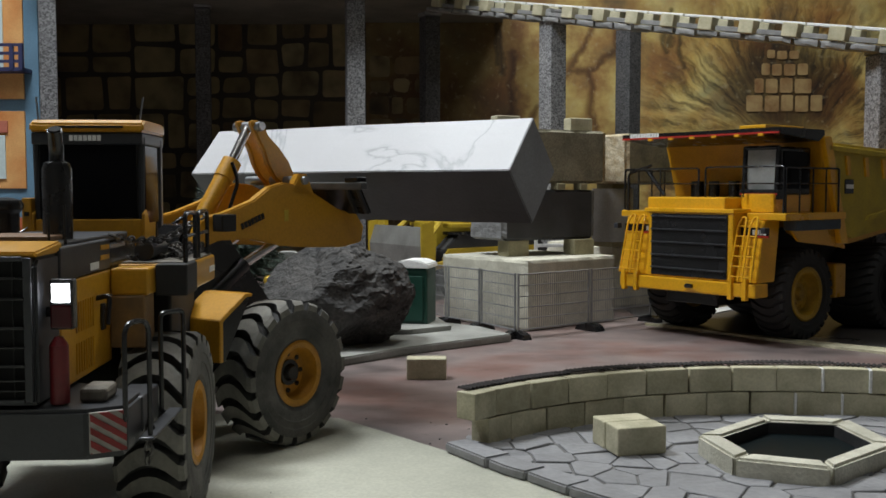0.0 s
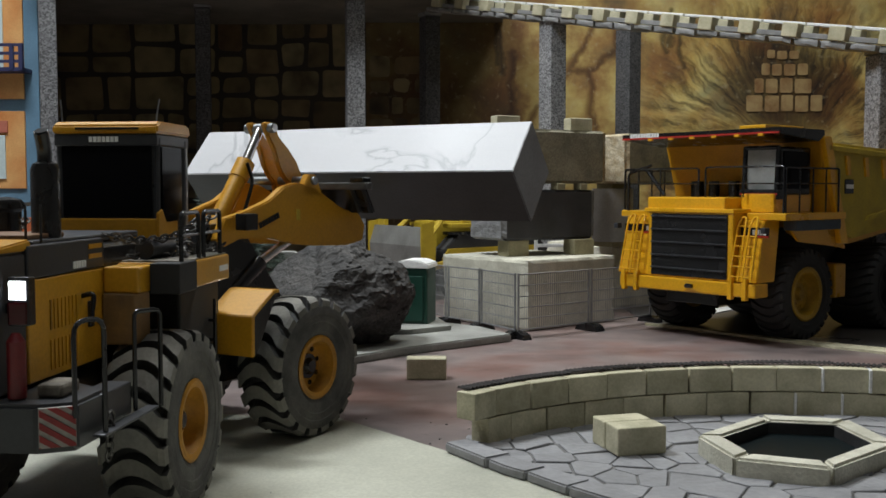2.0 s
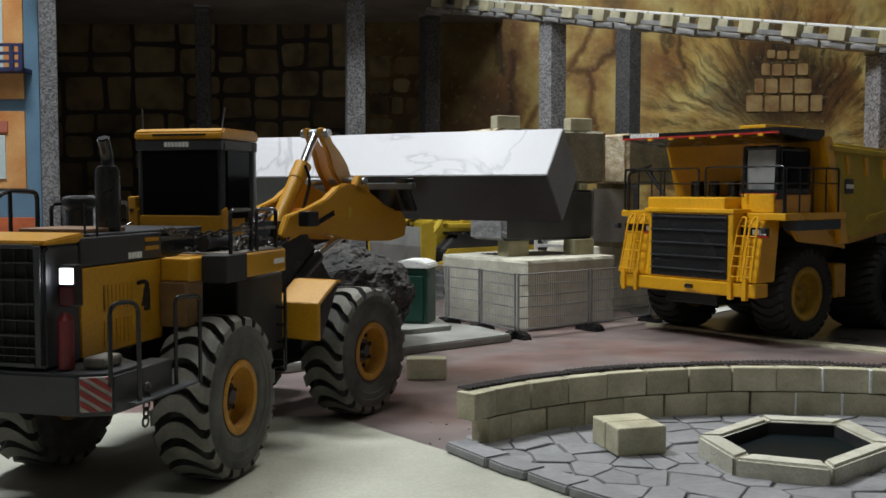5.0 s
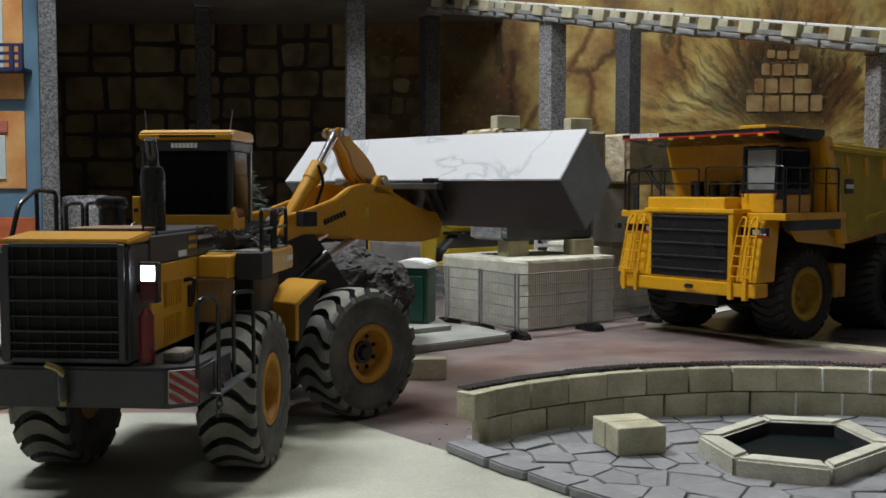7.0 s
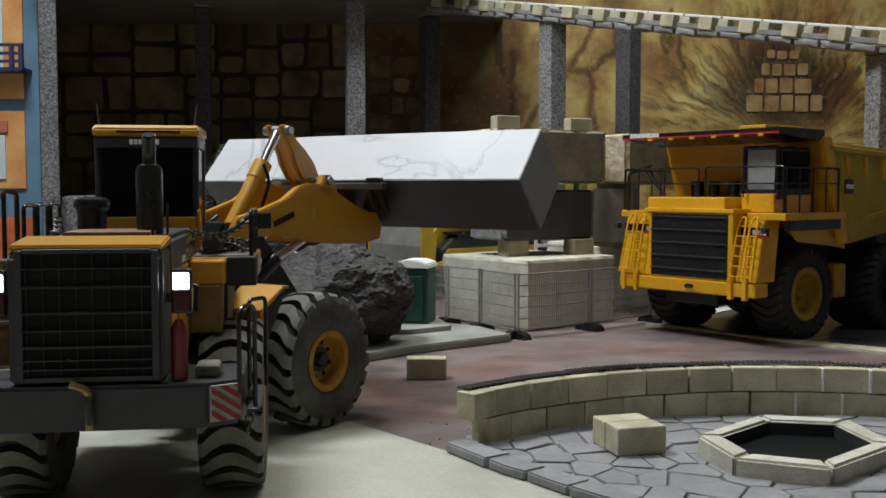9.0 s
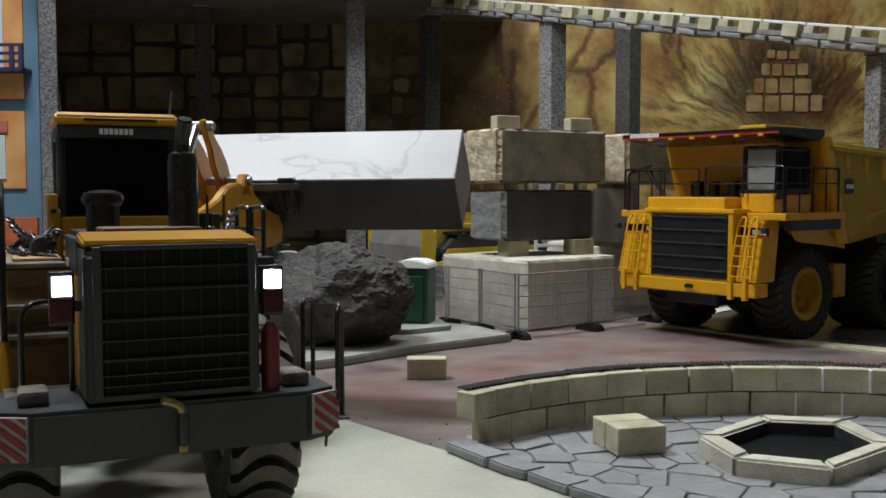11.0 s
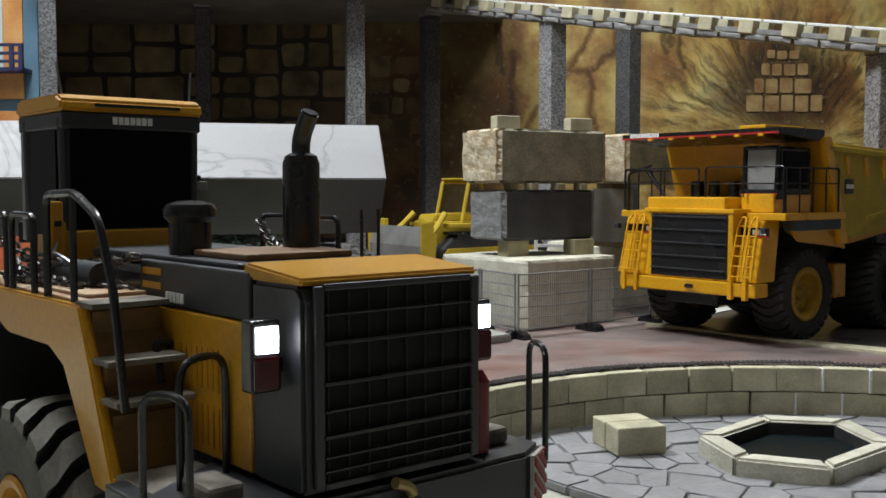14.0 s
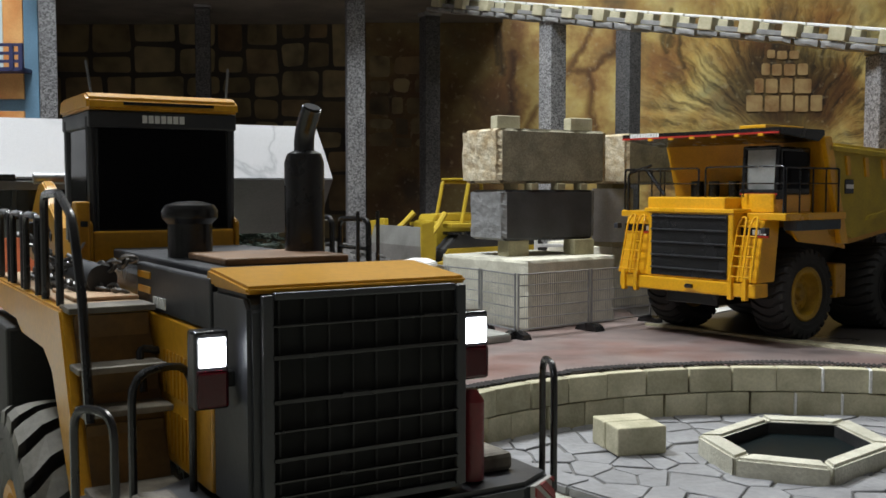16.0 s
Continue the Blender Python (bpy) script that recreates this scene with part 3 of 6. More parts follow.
slab(b, PATIO, 0.0, 0.0034, "z")
patio = structure("pavement_patio", b, GROUT, "crazy paved slate patio with sandy joints", "patio")


def inside(p, poly):
    c = False
    for (x0, y0), (x1, y1) in zip(poly, poly[1:] + poly[:1]):
        if (y0 > p[1]) != (y1 > p[1]) and p[0] < (x1 - x0) * (p[1] - y0) / (y1 - y0) + x0:
            c = not c
    return c


def clip(poly, nx, ny, d):
    out = []
    for (ax, ay), (bx, by) in zip(poly, poly[1:] + poly[:1]):
        sa, sb = nx * ax + ny * ay - d, nx * bx + ny * by - d
        if sa <= 0:
            out.append((ax, ay))
        if sa * sb < 0:
            u = sa / (sa - sb)
            out.append((ax + (bx - ax) * u, ay + (by - ay) * u))
    return out


def paving():
    rnd = random.Random(5)
    seeds = []
    while len(seeds) < 330:
        p = (rnd.uniform(-0.02, 0.64), rnd.uniform(0.58, 1.0))
        if all((p[0] - q[0]) ** 2 + (p[1] - q[1]) ** 2 > rnd.uniform(0.014, 0.030) ** 2 for q in seeds[-40:]) and all((p[0] - q[0]) ** 2 + (p[1] - q[1]) ** 2 > 0.0115 ** 2 for q in seeds):
            seeds.append(p)
    for s in seeds:
        if not inside(s, PATIO):
            continue
        cell = [(s[0] - 0.06, s[1] - 0.06), (s[0] + 0.06, s[1] - 0.06), (s[0] + 0.06, s[1] + 0.06), (s[0] - 0.06, s[1] + 0.06)]
        for q in seeds:
            dx, dy = q[0] - s[0], q[1] - s[1]
            L = math.hypot(dx, dy)
            if 0 < L < 0.13 and cell:
                nx, ny = dx / L, dy / L
                cell = clip(cell, nx, ny, nx * (s[0] + q[0]) / 2 + ny * (s[1] + q[1]) / 2 - 0.0010)
        for (ax, ay), (bx, by) in zip(PATIO[:4], PATIO[1:5]):
            L = math.hypot(bx - ax, by - ay)
            nx, ny = (ay - by) / L, (bx - ax) / L
            if (s[0] - ax) * nx + (s[1] - ay) * ny > 0:
                nx, ny = -nx, -ny
            cell = clip(cell, nx, ny, nx * ax + ny * ay + 0.001) if len(cell) > 2 else cell
        if len(cell) < 3:
            continue
        bm = B()
        z = 0.0048 + rnd.uniform(-0.0007, 0.0009)
        tx, ty = rnd.uniform(-0.03, 0.03), rnd.uniform(-0.03, 0.03)
        lo = [bm.verts.new((x, y, 0.002)) for x, y in cell]
        hi = [bm.verts.new((s[0] + (x - s[0]) * 0.965, s[1] + (y - s[1]) * 0.965, z + (x - s[0]) * tx + (y - s[1]) * ty)) for x, y in cell]
        mid = [bm.verts.new((x, y, z - 0.0006 + (x - s[0]) * tx + (y - s[1]) * ty)) for x, y in cell]
        m = len(cell)
        bm.faces.new(hi)
        for i in range(m):
            j = (i + 1) % m
            bm.faces.new((lo[i], lo[j], mid[j], mid[i]))
            bm.faces.new((mid[i], mid[j], hi[j], hi[i]))
        bmesh.ops.recalc_face_normals(bm, faces=list(bm.faces))
        part("paving_stone", bm, SLATE, patio)


paving()

# thick slate edging along the open side of the patio
re_ = random.Random(15)
EDGE = [(0.002, 0.815), (0.033, 0.765), (0.060, 0.731), (0.087, 0.695), (0.120, 0.655), (0.160, 0.615), (0.210, 0.575)]
for (ax, ay), (bx, by) in zip(EDGE, EDGE[1:]):
    L = math.hypot(bx - ax, by - ay)
    b = B()
    w = re_.uniform(0.017, 0.023)
    slab(b, [(0.0006, re_.uniform(-.001, .001)), (L * 0.5, re_.uniform(-.002, 0.0)), (L - 0.0006, re_.uniform(-.001, .001)), (L - 0.0010, w + re_.uniform(-.003, .002)), (L * 0.5, w + re_.uniform(-.002, .003)), (0.0010, w)], 0.0, re_.uniform(0.0072, 0.0086), "z", 0.0014)
    part("edging_stone", b, SLATE, patio, m=pose(ax, ay, 0.0013, rx=re_.uniform(-1, 2), rz=math.degrees(math.atan2(by - ay, bx - ax))))

wall = thing("low_wall", pose(CX, CY, 0.0), "curved low wall of two courses of cream bricks with dark felt coping", "wall")
BL, BH, BD = 0.0425, 0.0224, 0.020
b = B()
box(b, -0.0204, 0.0204, -BD / 2, BD / 2, 0, BH, 0.0011)
brick_me = bpy.data.meshes.new("brick")
b.to_mesh(brick_me)
b.free()
brick_me.materials.append(CREAM)
step = BL / RW + 0.004
rb = random.Random(3)
for course in range(2):
    for k in range(18):
        t = radians(136.79) - step * (k + (0.0 if course else 0.42)) + rb.uniform(-.002, .002)
        o = new("brick", brick_me)
        o.parent = wall
        r = RW - BD / 2 + rb.uniform(-0.0008, 0.0008)
        o.matrix_basis = pose(r * math.cos(t), r * math.sin(t), 0.0030 + course * (BH + 0.0008), rz=math.degrees(t) - 90 + rb.uniform(-1, 1))
        if k == 0:  # the end bricks are cut short
            o.matrix_basis = o.matrix_basis @ Matrix.Translation((0.0068, 0, 0)) @ Matrix.Diagonal((0.67, 1, 1, 1))
rc = random.Random(9)
for k in range(18):
    # one corrugated felt strip to a brick, laid a little askew
    t0 = radians(136.2) - step * (k - 0.30) - (0.02 if k == 0 else 0.0)
    n = 44
    b = B()
    skew, lift = rc.uniform(-0.003, 0.003), rc.uniform(0, 0.0012)
    grid = []
    for i in range(n + 1):
        u = i / n
        t = t0 - step * (u * 0.985)
        wv = 0.0008 * math.sin(u * 2 * math.pi * 9.5) + rc.uniform(-.0002, .0002)
        row = []
        for r, dz in ((RW - 0.0085 + skew * (u - .5), 0.0), (RW + 0.0035 + skew * (u - .5), 0.0), (RW + 0.0035 + skew * (u - .5), 0.0009), (RW - 0.0085 + skew * (u - .5), 0.0009)):
            row.append(b.verts.new((r * math.cos(t), r * math.sin(t), 0.0494 + lift + wv + dz)))
        grid.append(row)
    for p, q in zip(grid, grid[1:]):
        for i in range(4):
            b.faces.new((p[i], p[(i + 1) % 4], q[(i + 1) % 4], q[i]))
    b.faces.new(grid[0])
    b.faces.new(grid[-1][::-1])
    bmesh.ops.recalc_face_normals(b, faces=list(b.faces))
    part("coping", b, FELT, wall, "dark corrugated felt strip")
# white strips in some of the upright joints, standing for light through the gaps
for course, k, w in ((1, 9, 0.0022), (1, 10, 0.0028), (1, 11, 0.0024), (0, 8, 0.0020), (0, 9, 0.0022), (0, 10, 0.0024), (1, 12, 0.0026), (0, 12, 0.0022), (1, 14, 0.0025)):
    t = radians(136.79) - step * (k - 0.5 + (0.0 if course else 0.42))
    b = B()
    box(b, -w * 0.5, w * 0.5, -0.0122, 0.0100, 0.0005, BH - 0.0005, 0.0004)
    part("mortar_joint", b, WHITE, wall, "white strip for light through a gap", pose((RW - BD / 2) * math.cos(t), (RW - BD / 2) * math.sin(t), 0.0030 + course * (BH + 0.0008), rz=math.degrees(t) - 90))

# crumbs of mortar and stone on the floor round the wall and the patio
b = B()
rg = random.Random(12)
for k in range(60):
    t = radians(rg.uniform(60, 200))
    r = RW + 0.006 + abs(rg.gauss(0, 0.07))
    s = rg.uniform(0.0004, 0.0011)
    box(b, -s, s, -s * 0.7, s * 0.7, -s * 0.3, s * 0.8, 0.0, pose(CX + r * math.cos(t), CY + r * math.sin(t), 0.0003, rg.uniform(-25, 25), 0, rg.uniform(0, 180)))
tagged(part("floor_grit", b, SHADEPOST_GRIT), "scattered crumbs of dark stone on the floor", "grit", kind="stuff")

# fountain of six kerb blocks round dark water
OUT = [(0.2128, 0.7309), (0.2751, 0.7051), (0.352, 0.772), (0.3447, 0.8552), (0.2748, 0.8704), (0.2031, 0.7993)]
CF = (0.2775, 0.788)
fountain = thing("fountain", pose(CF[0] - 0.001, CF[1] - 0.002, 0.0015), "six-sided pale stone fountain basin with dark water", "fountain")
for i in range(6):
    a, c = OUT[i], OUT[(i + 1) % 6]
    ax, ay, bx, by = a[0] - CF[0], a[1] - CF[1], c[0] - CF[0], c[1] - CF[1]
    k = 0.75
    q = 0.012
    pts = [(ax + (bx - ax) * q, ay + (by - ay) * q), (bx + (ax - bx) * q, by + (ay - by) * q), (bx * k + (ax - bx) * q * k, by * k + (ay - by) * q * k), (ax * k + (bx - ax) * q * k, ay * k + (by - ay) * q * k)]
    b = B()
    slab(b, pts, 0.0, 0.0185 + random.uniform(-.0006, .0006), "z", 0.0020)
    for v in b.verts:
        v.co += noise.noise_vector(v.co * 240 + Vector((i, 0, 0))) * 0.0008
    part("kerb_block", b, PALE, fountain)
b = B()
slab(b, [((x - CF[0]) * 0.734, (y - CF[1]) * 0.734) for x, y in OUT], 0.002, 0.0072, "z")
part("water", b, WATER, fountain, "dark still water")
b = B()
slab(b, [((x - CF[0]) * 0.747, (y - CF[1]) * 0.747) for x, y in OUT], 0.0, 0.0018, "z")
part("basin_floor", b, TRUBBER, fountain)
for i in range(6):
    a, c = OUT[i], OUT[(i + 1) % 6]
    k0, k1 = 0.75, 0.735
    b = B()
    slab(b, [((a[0] - CF[0]) * k0, (a[1] - CF[1]) * k0), ((c[0] - CF[0]) * k0, (c[1] - CF[1]) * k0), ((c[0] - CF[0]) * k1, (c[1] - CF[1]) * k1), ((a[0] - CF[0]) * k1, (a[1] - CF[1]) * k1)], 0.001, 0.0165, "z")
    part("liner", b, TRUBBER, fountain, "black pond liner")


def loose_brick(x, y, z, rz, mat_=CREAM, L=0.0425, H=0.0205, D=0.02, lab="loose cream brick lying on the floor"):
    bm = B()
    box(bm, -L / 2, L / 2, -D / 2, D / 2, 0, H, 0.0014)
    return tagged(part("loose_brick", bm, mat_, None, m=pose(x, y, z, rz=rz)), lab, "brick", "loose bricks")


loose_brick(-0.0185, 1.1435, 0.0, 0, L=0.045, H=0.024, D=0.024)
loose_brick(0.1540, 0.801, 0.0052, 15, L=0.042, H=0.0225, D=0.024, lab="cream brick lying on the slate patio")
loose_brick(0.1470, 0.8245, 0.0052, 15.6, L=0.042, H=0.0225, D=0.024, lab="cream brick lying on the slate patio")

# ---------------------------------------------------------------- stored stone blocks
SA = 38.0


def block(name, x, y, z, rz, L, D, H, material, label, amount=0.003, seed=1, end=None):
    """Stone block: x along its long side from the near corner, y to the back."""
    bm = B()
    chunk(bm, 0, L, 0, D, 0, H, amount, 19, seed)
    ob = part(name, bm, material, None, m=pose(x, y, z, rz=rz), smooth=False)
    # Broken ends are paler, partly for the light that falls from the left.
    if end:
        ob.data.materials.append(end)
        for f in ob.data.polygons:
            f.material_index = 1 if min(abs(f.center.x), abs(f.center.x - L)) < amount * 2.2 else 0
    return tagged(ob, label, "stone block", "stored stone blocks")


def spacer(x, y, z, rz, L, D, H, material=WOOD):
    bm = B()
    box(bm, -L / 2, L / 2, -D / 2, D / 2, 0, H, 0.001)
    return tagged(part("spacer", bm, material, None, m=pose(x, y, z, rz=rz)), "small pale spacer between stacked stone blocks", "spacer", "block spacers")


block("stone_block", 0.127, 1.515, 0, 40, 0.20, 0.20, 0.108, PALE, "large pale limestone block behind the site fence", 0.0018, 2)
block("stone_block", 0.092, 1.58, 0.133, 30, 0.185, 0.10, 0.080, BASALT, "dark sawn stone block with a rough grey end", 0.0035, 3, GREYSTONE)
block("stone_block", 0.083, 1.575, 0.2235, 30, 0.22, 0.11, 0.086, LIMESTONE, "rough brown quarry stone block with a broken pale end", 0.005, 4, BROKEN)
for dx, dy in ((0.02, 0.035), (0.13, 0.08)):
    spacer(0.092 + dx, 1.58 + dy, 0.108, 30, 0.04, 0.03, 0.025)
for dx, dy in ((0.012, 0.03), (0.045, 0.03), (0.09, 0.06), (0.13, 0.085)):
    spacer(0.095 + dx, 1.58 + dy, 0.213, 30, 0.014, 0.02, 0.0105)
loose_brick(0.099, 1.62, 0.3095, 25, L=0.042, H=0.0205, D=0.022, lab="cream brick resting on the quarry block")
loose_brick(0.222, 1.68, 0.3095, 25, L=0.042, H=0.0205, D=0.022, lab="cream brick resting on the quarry block")
# second stack behind
block("stone_block", 0.30, 1.80, 0, 35, 0.2, 0.18, 0.115, PALE, "pale limestone block in the second stack", 0.0022, 6)
bm = B()
cyl(bm, (0, 0, 0.122), (0, 0, 0.215), 0.036, 0.036, 28)
tagged(part("stone_drum", bm, mat("pale_drum_stone", (0.50, 0.50, 0.50), 0.7, dark=0.8, scale=30, bump=0.2), None, m=pose(0.300, 1.80, 0), smooth=True), "pale grey stone column drum", "stone drum")
spacer(0.300, 1.80, 0.1135, 35, 0.05, 0.05, 0.0095)
block("stone_block", 0.309, 1.722, 0.2235, 35, 0.2, 0.09, 0.085, LIMESTONE, "rough brown quarry stone block on the stone drum", 0.004, 7, BROKEN)
spacer(0.300, 1.80, 0.214, 35, 0.04, 0.04, 0.010)


# boulder
def boulder():
    bm = B()
    bmesh.ops.create_icosphere(bm, subdivisions=6, radius=1.0)
    rnd = random.Random(33)
    planes = [((-0.45, -0.75, 0.62), 0.66), ((0.42, -0.88, 0.22), 0.80), ((0.10, -0.20, 1.0), 0.86), ((0.95, -0.15, 0.15), 0.90), ((0.62, -0.45, -0.66), 0.80), ((-0.92, -0.10, 0.40), 0.88),
              ((0.66, -0.25, 0.74), 0.86), ((-0.2, -0.85, -0.5), 0.82), ((0.2, 0.9, 0.4), 0.85), ((0.85, -0.5, -0.1), 0.88), ((-0.6, 0.2, 0.8), 0.84), ((0.12, -0.97, -0.2), 0.83)]
    planes = [(Vector(n).normalized(), d) for n, d in planes]
    planes += [(Vector((rnd.gauss(0, 1), rnd.gauss(0, 1), rnd.gauss(0, 1))).normalized(), rnd.uniform(0.83, 0.97)) for k in range(120)]
    for v in bm.verts:
        p = v.co.copy()
        w = (p + noise.noise_vector(p * 2.3) * 0.06 + noise.noise_vector(p * 7) * 0.03).normalized()
        r = min(d / max(n.dot(w), 1e-3) for n, d in planes if n.dot(w) > 0.2)
        cell = noise.cell(p * 5.2 + noise.noise_vector(p * 6) * 0.9)
        rough = 0.35 + 0.65 * min(1.0, max(0.0, p.x * 1.6 + 0.35))
        k = noise.noise(p * 3.1 + Vector((3, 1, 7))) * 0.030 + rough * (cell * 0.026 + noise.noise(p * 9) * 0.010 + noise.noise(p * 21) * 0.008) + noise.noise(p * 46) * 0.005
        k -= max(0.0, 1 - abs(p.x + 0.10 + 0.16 * p.z + noise.noise(p * 4) * 0.10) * 8) * 0.055
        v.co = p * (min(r, 1.10) + k)
        v.co.x *= 0.110
        v.co.y *= 0.095
        v.co.z = max(v.co.z, -0.8) * 0.078
    return tagged(part("boulder", bm, ROCK, None, m=pose(-0.142, 1.345, 0.0735, rz=-12)), "large dark rugged boulder on the concrete platform", "boulder")


boulder()

# grey cabinet behind the boulder
gbox = thing("grey_cabinet", pose(-0.245, 1.60, 0.02, rz=8), "small pale grey cabinet with a rounded lid", "cabinet")
b = B()
box(b, -0.024, 0.024, -0.02, 0.02, 0.0, 0.078, 0.002)
part("body", b, GREYSTONE, gbox)
b = B()
slab(b, [(-0.026, 0.078), (0.026, 0.078), (0.022, 0.090), (0.010, 0.096), (-0.010, 0.096), (-0.022, 0.090)], -0.022, 0.022, "y", 0.0015)
part("lid", b, CONCRETE, gbox)

# portable toilet
wc = thing("portable_toilet", pose(-0.041, 1.498, 0.018, rz=-14), "small green portable toilet with a white roof", "toilet")
b = B()
box(b, -0.025, 0.025, -0.025, 0.025, 0.0, 0.081, 0.002)
part("body", b, GREEN, wc)
b = B()
box(b, -0.019, 0.019, -0.0275, -0.025, 0.004, 0.07, 0.0008)
part("door", b, GREEN, wc)
b = B()
box(b, -0.006, 0.006, -0.0288, -0.0276, 0.048, 0.056)
part("sign", b, mat("pale_green_print", (0.12, 0.26, 0.2), 0.6), wc)
b = B()
slab(b, [(-0.028, 0.081), (0.028, 0.081), (0.026, 0.088), (0.012, 0.093), (-0.012, 0.093), (-0.026, 0.088)], -0.028, 0.028, "y", 0.0015)
part("roof", b, WHITE, wc, "white plastic roof")


# site fence
def fence_panel(p0, p1, height=0.094):
    p0, p1 = Vector(p0), Vector(p1)
    L = (p1 - p0).length
    rz = math.degrees(math.atan2(p1.y - p0.y, p1.x - p0.x))
    f = thing("fence_panel", pose(p0.x, p0.y, 0, rz=rz), "grey wire mesh site fence panel in plastic feet", "fence", "site fence")
    for x in (0.001, L - 0.001):
        bm = B()
        cyl(bm, (x, 0, 0.006), (x, 0, height), 0.0016, seg=8)
        part("post", bm, GALV, f)
        bm = B()
        slab(bm, [(-0.022, 0), (0.022, 0), (0.018, 0.007), (0.008, 0.011), (-0.008, 0.011), (-0.018, 0.007)], -0.007, 0.007, "x")
        part("foot", bm, BLACK, f, m=pose(x, 0, 0, rz=random.uniform(-8, 8)))
    for z in (0.012, 0.028, 0.044, 0.06, 0.076, height - 0.002):
        bm = B()
        cyl(bm, (0, 0, z), (L, 0, z), 0.0008 if 0.02 < z < 0.08 else 0.0012, seg=6)
        part("rail", bm, GALV, f)
    n = int(L / 0.0042)
    bm = B()
    for k in range(1, n):
        x = L * k / n
        cyl(bm, (x, 0, 0.012), (x, 0, height - 0.003), 0.0005, seg=4)
    tagged(part("wire_mesh", bm, GALV, f), kind="stuff")


fence_panel((0.107, 1.448), (0.222, 1.535))
fence_panel((0.225, 1.537), (0.335, 1.63))
fence_panel((0.104, 1.45), (0.058, 1.535))
fence_panel((0.056, 1.54), (0.008, 1.60))
fence_panel((0.005, 1.603), (-0.04, 1.70))


# fir tree with a bauble
def fir(x, y, height, radius):
    t = thing("fir_tree", pose(x, y, 0.0), "small dark green artificial fir tree with a gold bauble", "tree")
    bm = B()
    cyl(bm, (0, 0, 0), (0, 0, height), 0.006, 0.001, 8)
    part("trunk", bm, BARK, t)
    rnd = random.Random(8)
    bm = B()
    vs, fs = [], []
    for k in range(760):
        u = rnd.random() ** 0.8
        z = height * (0.12 + 0.86 * u)
        L = radius * (1 - u ** 2.2) * rnd.uniform(0.7, 1.15) + 0.006
        a = rnd.uniform(0, 2 * math.pi)
        d = Vector((math.cos(a), math.sin(a), rnd.uniform(-0.35, 0.15)))
        side = Vector((-math.sin(a), math.cos(a), 0))
        for j in range(int(10 + L * 260)):
            s = rnd.uniform(0.15, 1.0)
            p = Vector((0, 0, z)) + d * L * s
            w = (d + side * rnd.uniform(-1.3, 1.3) + Vector((0, 0, rnd.uniform(-.6, .6)))).normalized()
            o = w.orthogonal().normalized() * 0.0011
            i = len(vs)
            vs += [p - o, p + o, p + w * rnd.uniform(0.008, 0.014)]
            fs.append((i, i + 1, i + 2))
    bm.free()
    me = bpy.data.meshes.new("crown")
    me.from_pydata(vs, [], fs)
    me.materials.append(NEEDLE)
    c = new("crown", me)
    c.parent = t
    for p, r in (((0.069, -0.07, 0.083), 0.0085), ((-0.03, -0.05, 0.12), 0.007)):
        bm = B()
        bmesh.ops.create_uvsphere(bm, u_segments=16, v_segments=10, radius=r)
        part("bauble", bm, GOLD, t, "gold bauble", pose(*p), True)


fir(-0.318, 1.52, 0.285, 0.080)

# low granite edge stones at the back
for x0, x1, y, z1 in ((-0.815, -0.715, 2.16, 0.2),):
    b = B()
    chunk(b, x0, x1, y, y + 0.06, 0, z1, 0.006, 6, 11)
    tagged(part("edge_stone", b, GRANITE, None), "rough grey granite edge stone behind the site", "stone", "edge stones")


# blue painted house
house = thing("painted_house", pose(-0.872, 2.12, 0, rz=0), "blue painted model house front with orange windows and a navy balcony", "house")
b = B()
box(b, -0.6, 0.035, 0, 0.05, 0, 0.75)
part("wall", b, BLUEWALL, house)
for z0, z1, name in ((0.40, 0.66, "upper"), (0.215, 0.375, "lower")):
    b = B()
    box(b, -0.22, 0.006, -0.006, 0.0, z0, z1, 0.001)
    wn = part("window", b, ORANGE, house)
    b = B()
    box(b, -0.16, -0.034, -0.010, -0.006, z0 + (0.02 if name == "lower" else 0.06), z1 - (0.05 if name == "lower" else 0.035), 0.0008)
    part("pane", b, PALEBLUE, wn)
b = B()
box(b, -0.2, -0.028, -0.0115, -0.006, 0.330, 0.355, 0.001)
part("sign", b, BRICKRED, house, "red sign board")
b = B()
box(b, -0.3, 0.03, -0.014, 0.0, 0.0, 0.155, 0.001)
part("plinth", b, mat("orange_red_plinth", (0.5, 0.12, 0.04), 0.7, bump=0.05), house)
balc = B()
box(balc, -0.3, 0.022, -0.05, 0.0, 0.452, 0.460)
bal = part("balcony", balc, NAVY, house, "navy balcony with a slatted rail")
for z in (0.472, 0.488, 0.505):
    b = B()
    box(b, -0.3, 0.022, -0.05, -0.046, z - 0.003, z + 0.003)
    part("rail", b, NAVY, bal)
for x in (-0.2, -0.1, 0.0, 0.019):
    b = B()
    box(b, x - 0.004, x + 0.004, -0.052, -0.044, 0.455, 0.508)
    part("baluster", b, NAVY, bal)


# bulldozer parked behind
dz = thing("bulldozer", pose(0.036, 2.09, 0, rz=213), "yellow bulldozer with a worn grey blade parked behind", "bulldozer")
b = B()
slab(b, [(0.140, 0.015), (0.156, 0.045), (0.158, 0.105), (0.146, 0.141), (0.140, 0.141), (0.150, 0.105), (0.148, 0.045), (0.132, 0.015)], -0.10, 0.10, "y")
blade = part("blade", b, BLADE, dz, "worn grey steel blade")
